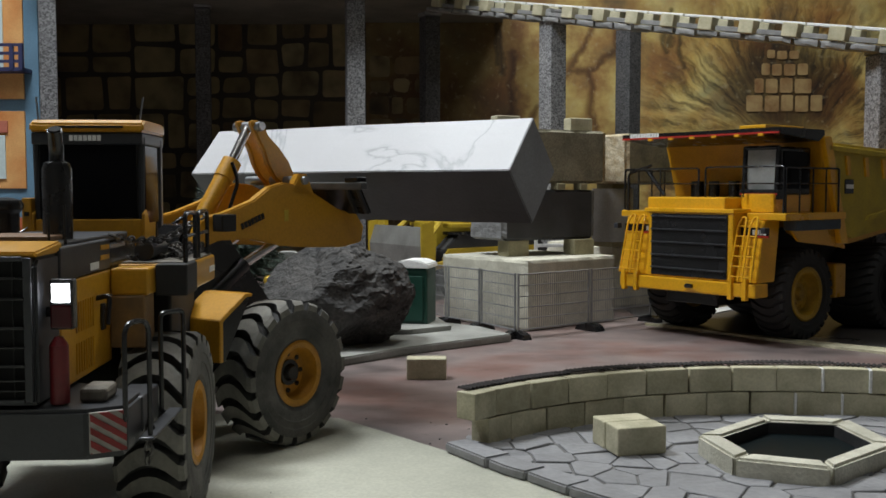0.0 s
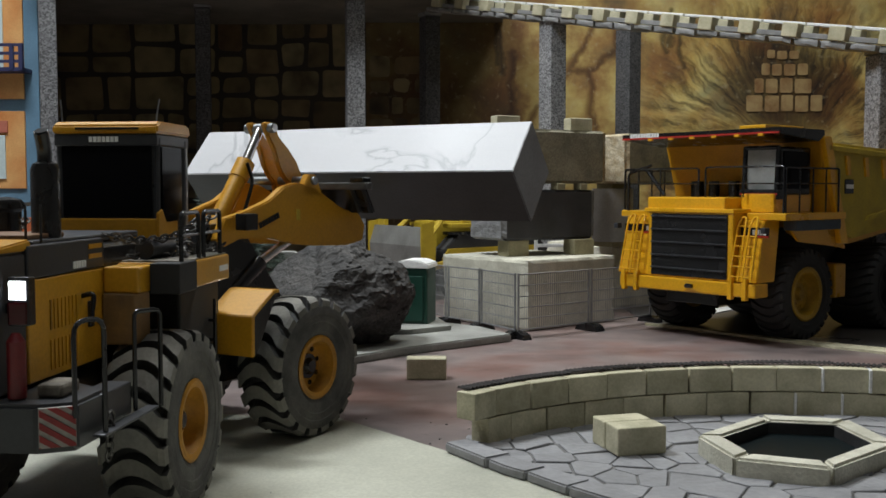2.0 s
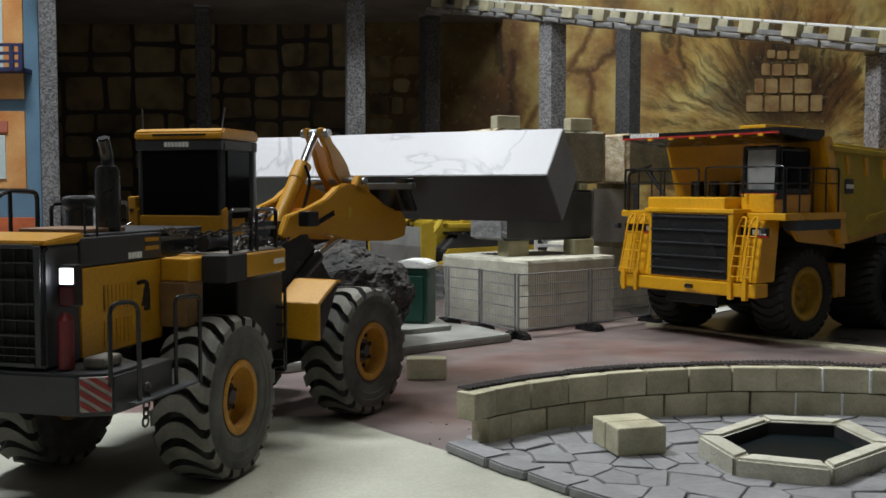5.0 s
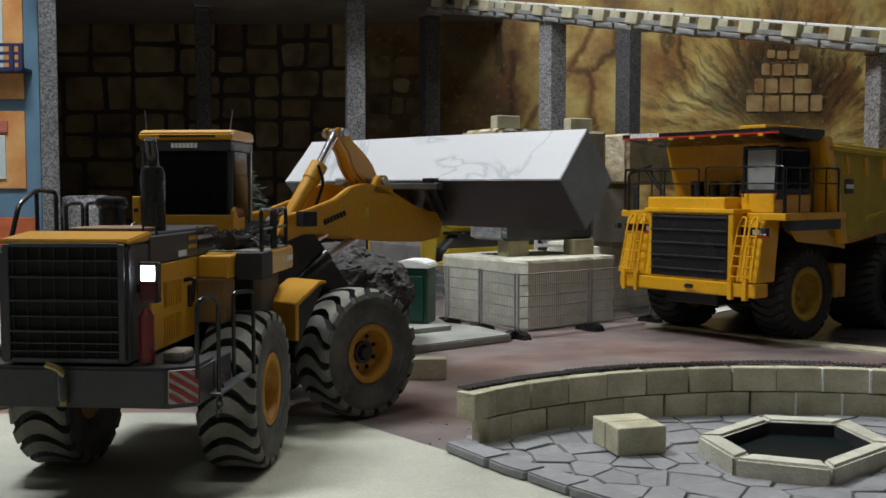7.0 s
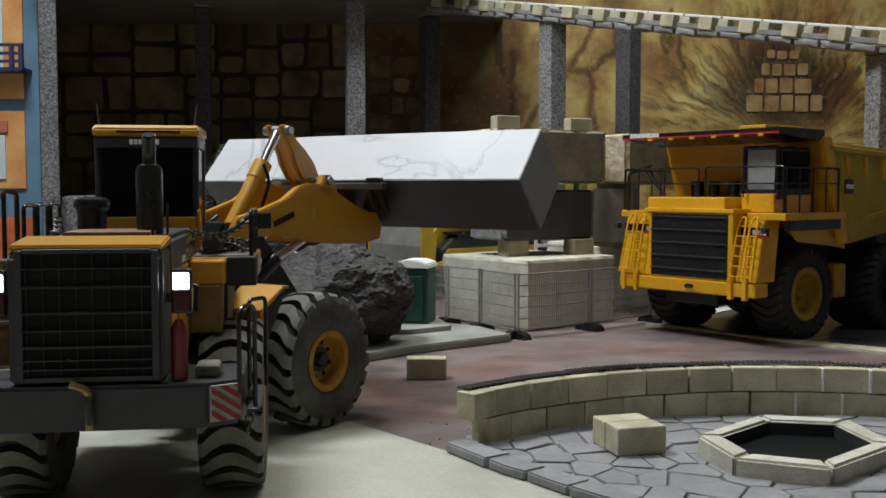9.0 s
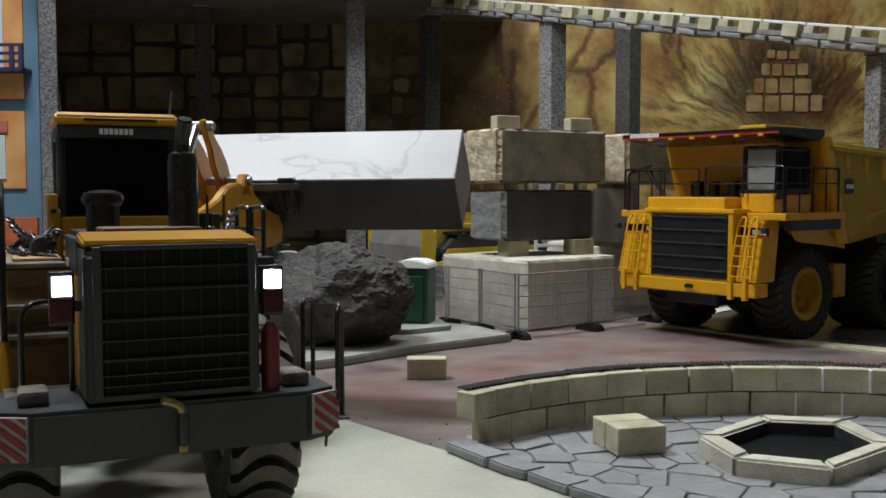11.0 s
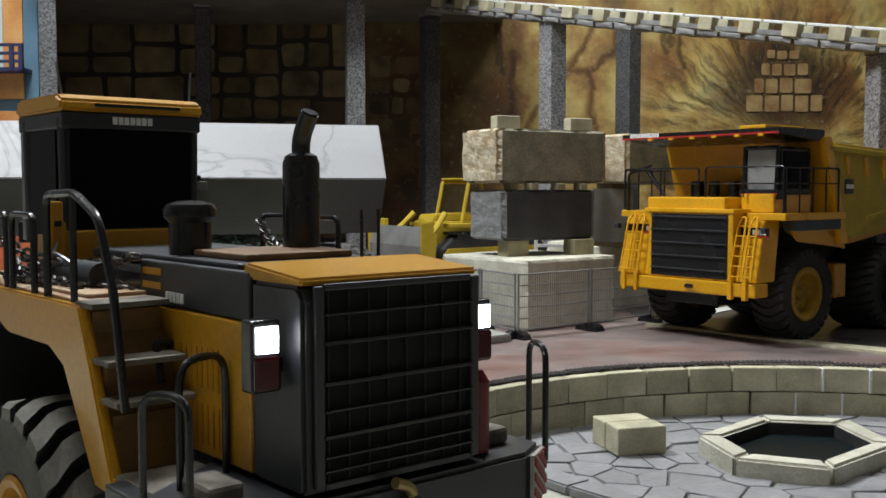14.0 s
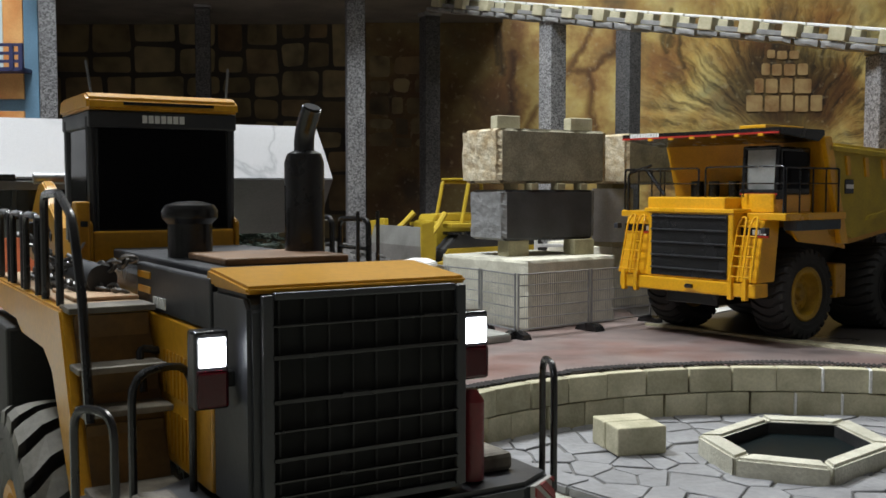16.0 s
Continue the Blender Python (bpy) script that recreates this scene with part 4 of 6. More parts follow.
for y in (-0.1025, 0.1025):
    b = B()
    slab(b, [(0.158, 0.015), (0.160, 0.148), (0.136, 0.152), (0.126, 0.110), (0.130, 0.015)], y - 0.0022, y + 0.0022, "y", 0.0008)
    part("end_plate", b, DOZER, blade, "yellow blade end plate")
    b = B()
    box(b, 0.128, 0.139, min(y * 0.98, y * 0.72), max(y * 0.98, y * 0.72), 0.132, 0.154, 0.0015)
    part("top_beam", b, DOZER, blade)
b = B()
box(b, -0.16, 0.088, -0.042, 0.042, 0.06, 0.150, 0.004)
part("body", b, DOZER, dz)
b = B()
slab(b, [(-0.02, 0.150), (0.086, 0.150), (0.080, 0.163), (-0.02, 0.166)], -0.030, 0.030, "y", 0.002)
part("engine_hood", b, DOZER, dz)
for s in (-1, 1):
    y = s * 0.064
    b = B()
    slab(b, [(-0.17, 0.05), (-0.14, 0.0), (0.07, 0.0), (0.105, 0.045), (0.095, 0.095), (0.06, 0.126), (-0.13, 0.126), (-0.165, 0.09)], y - 0.018, y + 0.018, "y", 0.002)
    trk = part("track", b, TRUBBER, dz)
    for k in range(11):
        b = B()
        x = -0.125 + k * 0.0185
        box(b, x, x + 0.013, y - 0.020, y + 0.020, 0.124, 0.130, 0.0008)
        part("track_pad", b, BLACK, trk)
    b = B()
    slab(b, [(-0.13, 0.072), (0.085, 0.066), (0.100, 0.078), (0.085, 0.098), (-0.13, 0.100)], s * 0.083 - 0.002, s * 0.083 + 0.002, "y", 0.001)
    part("track_frame", b, DOZER, dz)
    b = B()
    tube(b, [(0.05, s * 0.089, 0.080), (0.150, s * 0.089, 0.058)], 0.007)
    part("push_arm", b, DOZER, dz)
    b = B()
    tube(b, [(0.132, s * 0.074, 0.112), (0.098, s * 0.066, 0.142), (0.076, s * 0.058, 0.166)], 0.0062)
    part("lift_cylinder", b, DOZER, dz)
    b = B()
    box(b, -0.14, 0.075, s * 0.062 - 0.016, s * 0.062 + 0.016, 0.138, 0.146, 0.001)
    part("fender", b, DOZER, dz)
    b = B()
    tube(b, bend([(0.030, s * 0.048, 0.145), (0.012, s * 0.048, 0.229), (-0.085, s * 0.048, 0.229), (-0.095, s * 0.048, 0.145)]), 0.0042)
    part("canopy_post", b, DOZER, dz)
b = B()
box(b, -0.098, 0.014, -0.052, 0.052, 0.2325, 0.2365, 0.0012)
part("canopy_roof", b, DOZER, dz)
b = B()
box(b, -0.085, -0.055, -0.02, 0.02, 0.150, 0.195, 0.004)
part("seat", b, MATTBLACK, dz)

# white trestle rails behind the stored blocks
for x, y, L, rz in ((0.215, 1.86, 0.09, 4), (0.36, 2.02, 0.10, 4)):
    tr = thing("trestle", pose(x, y, 0, rz=rz), "low white painted trestle behind the stone blocks", "trestle", "trestles")
    for z in (0.108, 0.134):
        bm = B()
        box(bm, -L / 2, L / 2, -0.003, 0.003, z, z + 0.006, 0.0008)
        part("rail", bm, WHITE, tr)
    for sx in (-1, 1):
        bm = B()
        box(bm, sx * L / 2 - 0.003, sx * L / 2 + 0.003, -0.003, 0.003, 0, 0.14, 0.0008)
        part("post", bm, WHITE, tr)


# ---------------------------------------------------------------- wheels
def wheel(parent, m, R, W, rim_r, rubber, rim_mat, lugs=22, lug_h=0.005, side=1, bolts_and_holes=10, narrow=False):
    """Tyre and rim round the y axis; the outer face looks along side * y. Returns the hub mesh that carries both."""
    h = W / 2
    bm = B()
    cyl(bm, (0, -h * 0.5 * side, 0), (0, h * 0.45 * side, 0), rim_r * 0.42, seg=20)
    cyl(bm, (0, h * 0.45 * side, 0), (0, h * 0.62 * side, 0), rim_r * 0.30, rim_r * 0.2, seg=16)
    # On the loader these black studs are drawn for the dark holes of the rim.
    for k in range(bolts_and_holes):
        t = 2 * math.pi * k / bolts_and_holes
        cyl(bm, (rim_r * 0.6 * math.cos(t), h * 0.25 * side, rim_r * 0.6 * math.sin(t)), (rim_r * 0.6 * math.cos(t), h * 0.36 * side, rim_r * 0.6 * math.sin(t)), rim_r * 0.085, seg=10)
    hub = part("wheel", bm, BLACK if rubber is RUBBER else rim_mat, parent, m=m)
    bm = B()
    Rb = R - lug_h
    pitch = 2 * math.pi / lugs
    # rows across the tyre: position, height on the lug, height in the gap, how far the lug leans
    half = [(0.22, R, Rb, 0.04), (0.50, R * 0.998, Rb, 0.22), (0.84, R * 0.99, Rb * 0.97, 0.62), (0.99, R * 0.955, R * 0.875, 0.70), (1.02, R * 0.875, R * 0.845, 0.72), (1.035, R * 0.81, R * 0.81, 0.72), (1.035, R * 0.765, R * 0.765, 0.72), (1.01, R * 0.755, R * 0.755, 0.72), (1.02, R * 0.66, R * 0.66, 0.72), (0.99, R * 0.65, R * 0.65, 0.72), (0.97, rim_r * 1.22, rim_r * 1.22, 0.72), (0.86, rim_r * 1.06, rim_r * 1.06, 0.72), (0.72, rim_r * 0.97, rim_r * 0.97, 0.72)]
    rows = [(-y, hi, lo, off) for y, hi, lo, off in half[::-1]] + [(0.0, R, Rb, 0.0)] + half
    rings = []
    for y, hi, lo, off in rows:
        ring = []
        for k in range(lugs):
            for da, top in ((0.0, False), (0.05, True), (0.66, True), (0.72, False)):
                t = (k + da + off) * pitch
                r = hi if top else lo
                ring.append(bm.verts.new((r * math.cos(t), y * h, r * math.sin(t))))
        rings.append(ring)
    n4 = lugs * 4
    for p, q in zip(rings, rings[1:]):
        for k in range(n4):
            bm.faces.new((p[k], p[(k + 1) % n4], q[(k + 1) % n4], q[k]))
    bmesh.ops.recalc_face_normals(bm, faces=list(bm.faces))
    ty = part("tyre", bm, rubber, hub, smooth=False)
    ty.data.materials.append(SIDEWALL if rubber is RUBBER else TRUBBER)
    ty.data.materials.append(GROOVESHADE)
    for f in ty.data.polygons:
        c = f.center
        f.material_index = 1 if math.hypot(c.x, c.z) < R * 0.885 else 0
        # Groove faces: undusted rubber, darkened further for the shade of their depth.
        low = sum(math.hypot(ty.data.vertices[i].co.x, ty.data.vertices[i].co.z) < Rb + 0.0008 for i in f.vertices)
        if rubber is RUBBER and low >= 2 and math.hypot(c.x, c.z) > R * 0.84 and abs(c.y) < h * 0.97:
            f.material_index = 2
    bm = B()
    q = side
    lathe(bm, [(rim_r * 0.99, -h * 0.74 * q), (rim_r * 0.99, h * 0.80 * q), (rim_r * 1.08, h * 0.92 * q), (rim_r * 1.0, h * 0.97 * q), (rim_r * 0.86, h * 0.93 * q), (rim_r * 0.82, h * 0.5 * q), (rim_r * 0.74, h * 0.32 * q), (rim_r * 0.3, h * 0.30 * q)], 40)
    part("rim", bm, rim_mat, hub, "yellow dished rim", smooth=True)
    return hub


def rod(name, pts, r, material, parent, radius=0.006, label=""):
    bm = B()
    tube(bm, bend(pts, radius), r)
    return part(name, bm, material, parent, label, smooth=True)


def plate(name, pts, y0, y1, axis, material, parent, bevel=0.0, label=""):
    bm = B()
    slab(bm, pts, y0, y1, axis, bevel)
    return part(name, bm, material, parent, label)


def cube(name, x0, x1, y0, y1, z0, z1, material, parent, bevel=0.001, label="", m=None):
    bm = B()
    box(bm, x0, x1, y0, y1, z0, z1, bevel)
    return part(name, bm, material, parent, label, m)


def chain(name, p0, p1, sag, parent, link=0.0085, r=0.0009):
    """A hanging chain of round links, alternately turned."""
    p0, p1 = Vector(p0), Vector(p1)
    n = int((p1 - p0).length * 1.08 / (link * 0.72))
    bm = B()
    for k in range(n):
        u = (k + 0.5) / n
        p = p0.lerp(p1, u) + Vector((0, 0, -4 * sag * u * (1 - u)))
        d = ((p1 - p0) + Vector((0, 0, -4 * sag * (1 - 2 * u)))).normalized()
        m = Matrix.Translation(p) @ d.to_track_quat("X", "Z").to_matrix().to_4x4() @ pose(0, 0, 0, 90 * (k % 2) + 20)
        pts = []
        for j in range(11):
            t = 2 * math.pi * j / 10
            pts.append(m @ Vector((link / 2 * math.cos(t), link * 0.33 * math.sin(t), 0)))
        tube(bm, pts, r, 5)
    return part(name, bm, CHAIN, parent, "dark steel chain")


# ---------------------------------------------------------------- haul truck
truck = thing("haul_truck", pose(0.341, 1.4425, 0, rz=218.3), "yellow rigid dump truck with black grille parked on the floor", "dump truck")
cube("bumper", -0.030, 0.0, -0.118, 0.121, 0.068, 0.087, TYEL, truck, 0.002)
for y in (-0.108, -0.085, 0.082, 0.105):
    cube("bumper_lug", -0.004, 0.004, y - 0.0035, y + 0.0035, 0.064, 0.094, TYEL, truck, 0.001)
rod("tow_hook", [(0, 0.01, 0.078), (0.006, 0.01, 0.078), (0.006, 0.022, 0.078)], 0.003, BLACK, truck)
cube("chassis", -0.40, -0.02, -0.045, 0.045, 0.05, 0.10, BLACK, truck, 0.002)
gr = cube("grille_frame", -0.05, -0.003, -0.066, 0.082, 0.087, 0.183, TYEL, truck, 0.002)
cube("grille", -0.02, -0.0015, -0.059, 0.074, 0.090, 0.179, BLACK, gr, 0.001, "black slatted grille")
for k in range(5):
    z = 0.100 + k * 0.0185
    cube("slat", -0.003, 0.0015, -0.058, 0.073, z, z + 0.0022, DARK, gr, 0.0005)
cube("hood", -0.12, -0.006, -0.070, 0.066, 0.183, 0.203, TYEL, truck, 0.002)
cube("hood_step", -0.12, -0.001, -0.072, 0.084, 0.181, 0.187, TYEL, truck, 0.001)
cube("deck", -0.17, -0.03, -0.143, -0.074, 0.172, 0.182, TYEL, truck, 0.0015)
cube("deck", -0.18, -0.03, 0.084, 0.145, 0.172, 0.182, TYEL, truck, 0.0015)
cube("cab_base", -0.13, -0.04, 0.068, 0.120, 0.182, 0.208, TYEL, truck, 0.0015)
for s, y0, y1 in ((1, 0.083, 0.117), (-1, -0.125, -0.068)):
    plate("fender_front", [(-0.008, 0.088), (-0.05, 0.088), (-0.06, 0.172), (-0.024, 0.172)], y0, y1, "y", TYEL, truck, 0.001)
    cube("model_band", -0.021, -0.0195, y0, y1 + 0.01, 0.150, 0.162, BLACK, truck, 0, "black stripe with a red line")
    cube("model_line", -0.0205, -0.0185, y0, y1 + 0.01, 0.149, 0.1515, RED, truck, 0)
    c = (y0 + y1) / 2
    lad = rod("ladder", [(0.004, c - 0.018, 0.090), (-0.012, c - 0.016, 0.165), (-0.018, c - 0.013, 0.176), (-0.018, c - 0.007, 0.176), (-0.012, c - 0.004, 0.165), (0.004, c - 0.004, 0.090)], 0.0015, TYEL, truck, 0.004)
    rod("rail", [(0.004, c + 0.002, 0.090), (-0.012, c + 0.003, 0.165), (-0.018, c + 0.006, 0.176), (-0.018, c + 0.011, 0.176), (-0.012, c + 0.014, 0.165), (0.004, c + 0.016, 0.090)], 0.0015, TYEL, lad, 0.004)
    for k in range(6):
        u = k / 5
        x = 0.003 - 0.016 * u
        rod("rung", [(x, c - 0.018, 0.096 + u * 0.068), (x, c + 0.016, 0.096 + u * 0.068)], 0.0011, TYEL, lad)
    wordmark(truck, pose(-0.0185, y1 - 0.004, 0.156, rz=90), 4, 0.0068, WHITE, "pale model plate")
for s in (-1, 1):
    cube("headlight", -0.012, -0.002, s * 0.129 - 0.004, s * 0.129 + 0.004, 0.155, 0.163, DARK, truck, 0.001)
# cab
cab = cube("cab", -0.125, -0.052, 0.066, 0.122, 0.206, 0.272, BLACK, truck, 0.003)
# Opaque grey pane: the glass's reflection is put into its colour.
plate("windscreen", [(0.069, 0.212), (0.118, 0.212), (0.117, 0.268), (0.071, 0.268)], -0.052, -0.0505, "x", mat("windscreen_reflection_grey", (0.30, 0.31, 0.30), 0.15, dark=0.7, scale=30, bump=0.0), cab, 0, "pale windscreen")
cube("cab_panel", -0.056, -0.044, 0.062, 0.124, 0.200, 0.214, BLACK, cab, 0.001)
cube("cab_line", -0.044, -0.043, 0.064, 0.122, 0.206, 0.209, RED, cab, 0)
for y in (0.067, 0.119):
    rod("pillar", [(-0.046, y, 0.208), (-0.050, y, 0.272)], 0.0028, BLACK, cab)
rod("pillar", [(-0.050, 0.066, 0.271), (-0.050, 0.121, 0.271)], 0.0028, BLACK, cab)
cube("side_window", -0.118, -0.058, 0.1222, 0.1232, 0.215, 0.266, TINT, cab, 0)
# deck rails
for pts in ([(-0.034, 0.012, 0.203), (-0.034, 0.012, 0.245), (-0.034, 0.139, 0.245), (-0.034, 0.139, 0.182)], [(-0.036, 0.141, 0.182), (-0.036, 0.141, 0.243), (-0.165, 0.141, 0.243), (-0.165, 0.141, 0.182)],
            [(-0.034, 0.0, 0.203), (-0.034, 0.0, 0.244), (-0.034, -0.139, 0.244), (-0.034, -0.139, 0.182)], [(-0.036, -0.140, 0.182), (-0.036, -0.140, 0.243), (-0.16, -0.140, 0.243), (-0.16, -0.140, 0.182)]):
    rl = rod("handrail", pts, 0.0014, BLACK, truck, 0.004)
    a, c = Vector(pts[1]), Vector(pts[2])
    posts = 2 if abs(a.y - c.y) > 0.05 else 4
    for k in range(1, posts):
        p = a.lerp(c, k / posts)
        rod("post", [p, (p.x, p.y, 0.182 if abs(p.y) > 0.08 else 0.203)], 0.0012, BLACK, rl)
    rod("rail", [(a.x, a.y, 0.222), (c.x, c.y, 0.222)], 0.0009, BLACK, rl)
for y, r in ((-0.045, 0.010), (-0.015, 0.008), (0.02, 0.008)):
    bm = B()
    cyl(bm, (-0.09, y, 0.203), (-0.09, y, 0.226), r, seg=14)
    part("air_cleaner", bm, BLACK, truck, smooth=True)
cube("side_skirt", -0.17, -0.06, 0.122, 0.143, 0.158, 0.172, mat("blue_grey_band", (0.05, 0.07, 0.09), 0.5), truck, 0.001, "dark blue-grey band under the deck")
rod("mirror_arm", [(-0.03, -0.128, 0.182), (-0.03, -0.128, 0.238), (-0.05, -0.10, 0.25)], 0.0022, BLACK, truck)
rod("mirror", [(-0.05, -0.112, 0.246), (-0.05, -0.075, 0.205)], 0.0032, BLACK, truck)
# dump body: canopy, front slope, floor, sides with ribs
body = plate("dump_body", [(-0.126, 0.292), (-0.158, 0.15), (-0.21, 0.135), (-0.62, 0.19), (-0.62, 0.20), (-0.22, 0.148), (-0.172, 0.16), (-0.138, 0.292)], -0.132, 0.132, "y", mat("dump_body_front_yellow", (0.68, 0.34, 0.015), 0.32, dark=0.8, scale=25, bump=0.03), truck, 0.001)
plate("canopy", [(-0.024, 0.2965), (-0.026, 0.2885), (-0.118, 0.280), (-0.132, 0.288), (-0.132, 0.2965)], -0.138, 0.138, "y", BLACK, body, 0.001, "black canopy")
cube("canopy_line", -0.0245, -0.0225, -0.136, 0.137, 0.2885, 0.291, RED, body, 0, "red line along the canopy")
cube("canopy_top", -0.12, -0.03, 0.070, 0.112, 0.2965, 0.3015, TYEL, body, 0.001)
for k in range(6):
    y = -0.08 + k * 0.038
    cube("marker", -0.024, -0.021, y - 0.004, y + 0.004, 0.2855, 0.289, TYEL, body, 0.0004)
wordmark(body, pose(-0.0225, -0.092, 0.2940, rz=90), 11, 0.0062, WHITE, "white maker's name on the canopy")
for s in (-1, 1):
    sd = plate("side", [(-0.14, 0.280), (-0.19, 0.150), (-0.215, 0.143), (-0.62, 0.196), (-0.62, 0.262)], s * 0.132 - 0.003, s * 0.132 + 0.003, "y", OCHRE, body, 0.001, "dusty ochre side wall")
    plate("edge", [(-0.128, 0.288), (-0.178, 0.137), (-0.198, 0.137), (-0.148, 0.288)], s * 0.134 - 0.005, s * 0.134 + 0.005, "y", TYEL, body, 0.001)
    for k in range(5):
        x = -0.188 - k * 0.050
        plate("rib", [(x, 0.262 - k * 0.002), (x - 0.006, 0.234 - k * 0.002), (x - 0.016, 0.234 - k * 0.002), (x - 0.011, 0.262 - k * 0.002)], s * 0.135 - 0.003, s * 0.135 + 0.003, "y", TYEL, body, 0.0008)
    cube("top_rail", -0.62, -0.142, s * 0.134 - 0.005, s * 0.134 + 0.005, 0.268, 0.276, OCHRE, body, 0.001, m=Matrix.Translation((-0.15, 0, 0.276)) @ pose(0, 0, 0, ry=-2.7) @ Matrix.Translation((0.15, 0, -0.276)))
    cube("plate", -0.212, -0.190, s * 0.1355 - 0.0012, s * 0.1355 + 0.0012, 0.208, 0.228, BLACK, body, 0.0004, "black model plate")
    wordmark(body, pose(-0.201, s * 0.1372, 0.218, rz=180 if s > 0 else 0), 4, 0.006, WHITE, "pale model bars")
    plate("lower_rail", [(-0.255, 0.176), (-0.62, 0.226), (-0.62, 0.217), (-0.245, 0.168)], s * 0.135 - 0.004, s * 0.135 + 0.004, "y", OCHRE, body, 0.0008)
plate("under_panel", [(-0.065, 0.158), (-0.19, 0.158), (-0.205, 0.128), (-0.165, 0.134), (-0.085, 0.142)], 0.126, 0.131, "y", TYEL, truck, 0.001, "yellow panel over the front wheel")
plate("under_panel", [(-0.065, 0.158), (-0.19, 0.158), (-0.205, 0.128), (-0.165, 0.134), (-0.085, 0.142)], -0.131, -0.126, "y", TYEL, truck, 0.001, "yellow panel over the front wheel")
cube("wheel_well", -0.26, -0.05, -0.062, 0.062, 0.095, 0.158, TRUBBER, truck, 0.002)
cube("frame_rail", -0.55, -0.20, -0.060, 0.060, 0.085, 0.138, TRUBBER, truck, 0.002)
cube("tank", -0.235, -0.205, 0.075, 0.115, 0.055, 0.105, TYEL, truck, 0.003)
cube("tank", -0.235, -0.205, -0.115, -0.075, 0.055, 0.105, TYEL, truck, 0.003)
# Rear rims are coloured black: the shade of their deep dish.
for x, y, s in ((-0.128, 0.094, 1), (-0.128, -0.094, -1), (-0.330, 0.096, 1), (-0.330, -0.096, -1)):
    wheel(truck, pose(x, y, 0.066), 0.066, 0.052 if x > -0.2 else 0.080, 0.036, TRUBBER, TRIM if x > -0.2 else TRUBBER, 30, 0.004, s, 12)

# ---------------------------------------------------------------- wheel loader
loader = thing("wheel_loader", pose(0, 0, 0), "yellow articulated wheel loader with dusty tyres carrying a marble beam", "wheel loader")
rear = cube("rear_frame", -0.24, 0.01, -0.032, 0.032, 0.078, 0.115, BLACK, loader, 0.003)
bm = B()
slab(bm, [(0.083, -0.255), (0.083, -0.2915), (0.066, -0.301), (-0.066, -0.301), (-0.083, -0.2915), (-0.083, -0.255), (-0.04, -0.225), (0.04, -0.225)], 0.080, 0.1055, "z", 0.002)
for v in bm.verts:
    v.co = Vector((v.co.y, v.co.x, v.co.z))
bmesh.ops.recalc_face_normals(bm, faces=list(bm.faces))
bump = part("counterweight", bm, DARK, loader, "dark grey counterweight bumper")
for s in (-1, 1):
    corner = pose(-0.29625, s * 0.0745, 0, rz=-29.4 * s)
    cube("hazard_plate", -0.0022, -0.0002, -0.0090, 0.0090, 0.0835, 0.1042, PLATEWHITE, bump, 0.0003, "red and white striped hazard plate", corner)
    for k in range(6):
        z = 0.0690 + k * 0.0064
        strip = clip(clip([(-0.0088, z), (0.0088, z + 0.0120), (0.0088, z + 0.0154), (-0.0088, z + 0.0034)], 0, 1, 0.104), 0, -1, -0.0838)
        if len(strip) > 2:
            plate("stripe", strip, -0.0030, -0.0018, "x", PLATERED, bump, 0).matrix_basis = corner
    rod("hoop", [(-0.294, s * 0.083, 0.098), (-0.294, s * 0.083, 0.1475), (-0.276, s * 0.091, 0.1475), (-0.276, s * 0.091, 0.085)], 0.0014, BLACK, loader, 0.008)
    if s < 0:
        rod("hoop", [(-0.222, s * 0.085, 0.086), (-0.222, s * 0.085, 0.1440), (-0.208, s * 0.095, 0.1440), (-0.208, s * 0.095, 0.086)], 0.0014, BLACK, loader, 0.004)
    else:
        rod("hoop", [(-0.256, 0.068, 0.100), (-0.256, 0.068, 0.1525), (-0.246, 0.044, 0.1525), (-0.246, 0.044, 0.100)], 0.0015, BLACK, loader, 0.010)
    cube("step", -0.282, -0.208, s * 0.090 - 0.004, s * 0.090 + 0.004, 0.085, 0.0866, DARK, loader, 0.0008)
    cube("step_bracket", -0.262, -0.225, s * 0.076 - 0.008, s * 0.076 + 0.008, 0.085, 0.104, DARK, loader, 0.001)
    cube("socket", -0.284, -0.262, s * 0.064 - 0.007, s * 0.064 + 0.007, 0.1055, 0.113, DUST, loader, 0.002)
    if s < 0:
        bm = B()
        cyl(bm, (-0.288, s * 0.049, 0.1065), (-0.288, s * 0.049, 0.136), 0.0048, seg=16)
        cyl(bm, (-0.288, s * 0.049, 0.136), (-0.288, s * 0.049, 0.1405), 0.0048, 0.002, seg=16)
        part("extinguisher", bm, mat("extinguisher_red", (0.15, 0.010, 0.013), 0.35), loader, "dark red fire extinguisher", smooth=True)
rod("tow_pin", [(-0.306, 0.008, 0.108), (-0.304, -0.002, 0.104), (-0.304, -0.002, 0.082)], 0.0022, mat("brass_pin", (0.4, 0.3, 0.12), 0.4, 0.7), loader)
rod("tow_bracket", [(-0.299, -0.002, 0.100), (-0.306, -0.002, 0.100), (-0.306, -0.002, 0.086), (-0.299, -0.002, 0.086)], 0.0024, DARK, loader)
# hood: dark shell, yellow top and sides
hood = cube("hood", -0.292, -0.085, -0.0385, 0.0385, 0.105, 0.180, BLACK, loader, 0.003)
plate("radiator_shell", [(-0.297, 0.107), (-0.262, 0.107), (-0.262, 0.181), (-0.293, 0.181), (-0.297, 0.177)], -0.0415, 0.0415, "y", DARK, hood, 0.0015, "dark grey radiator shell")
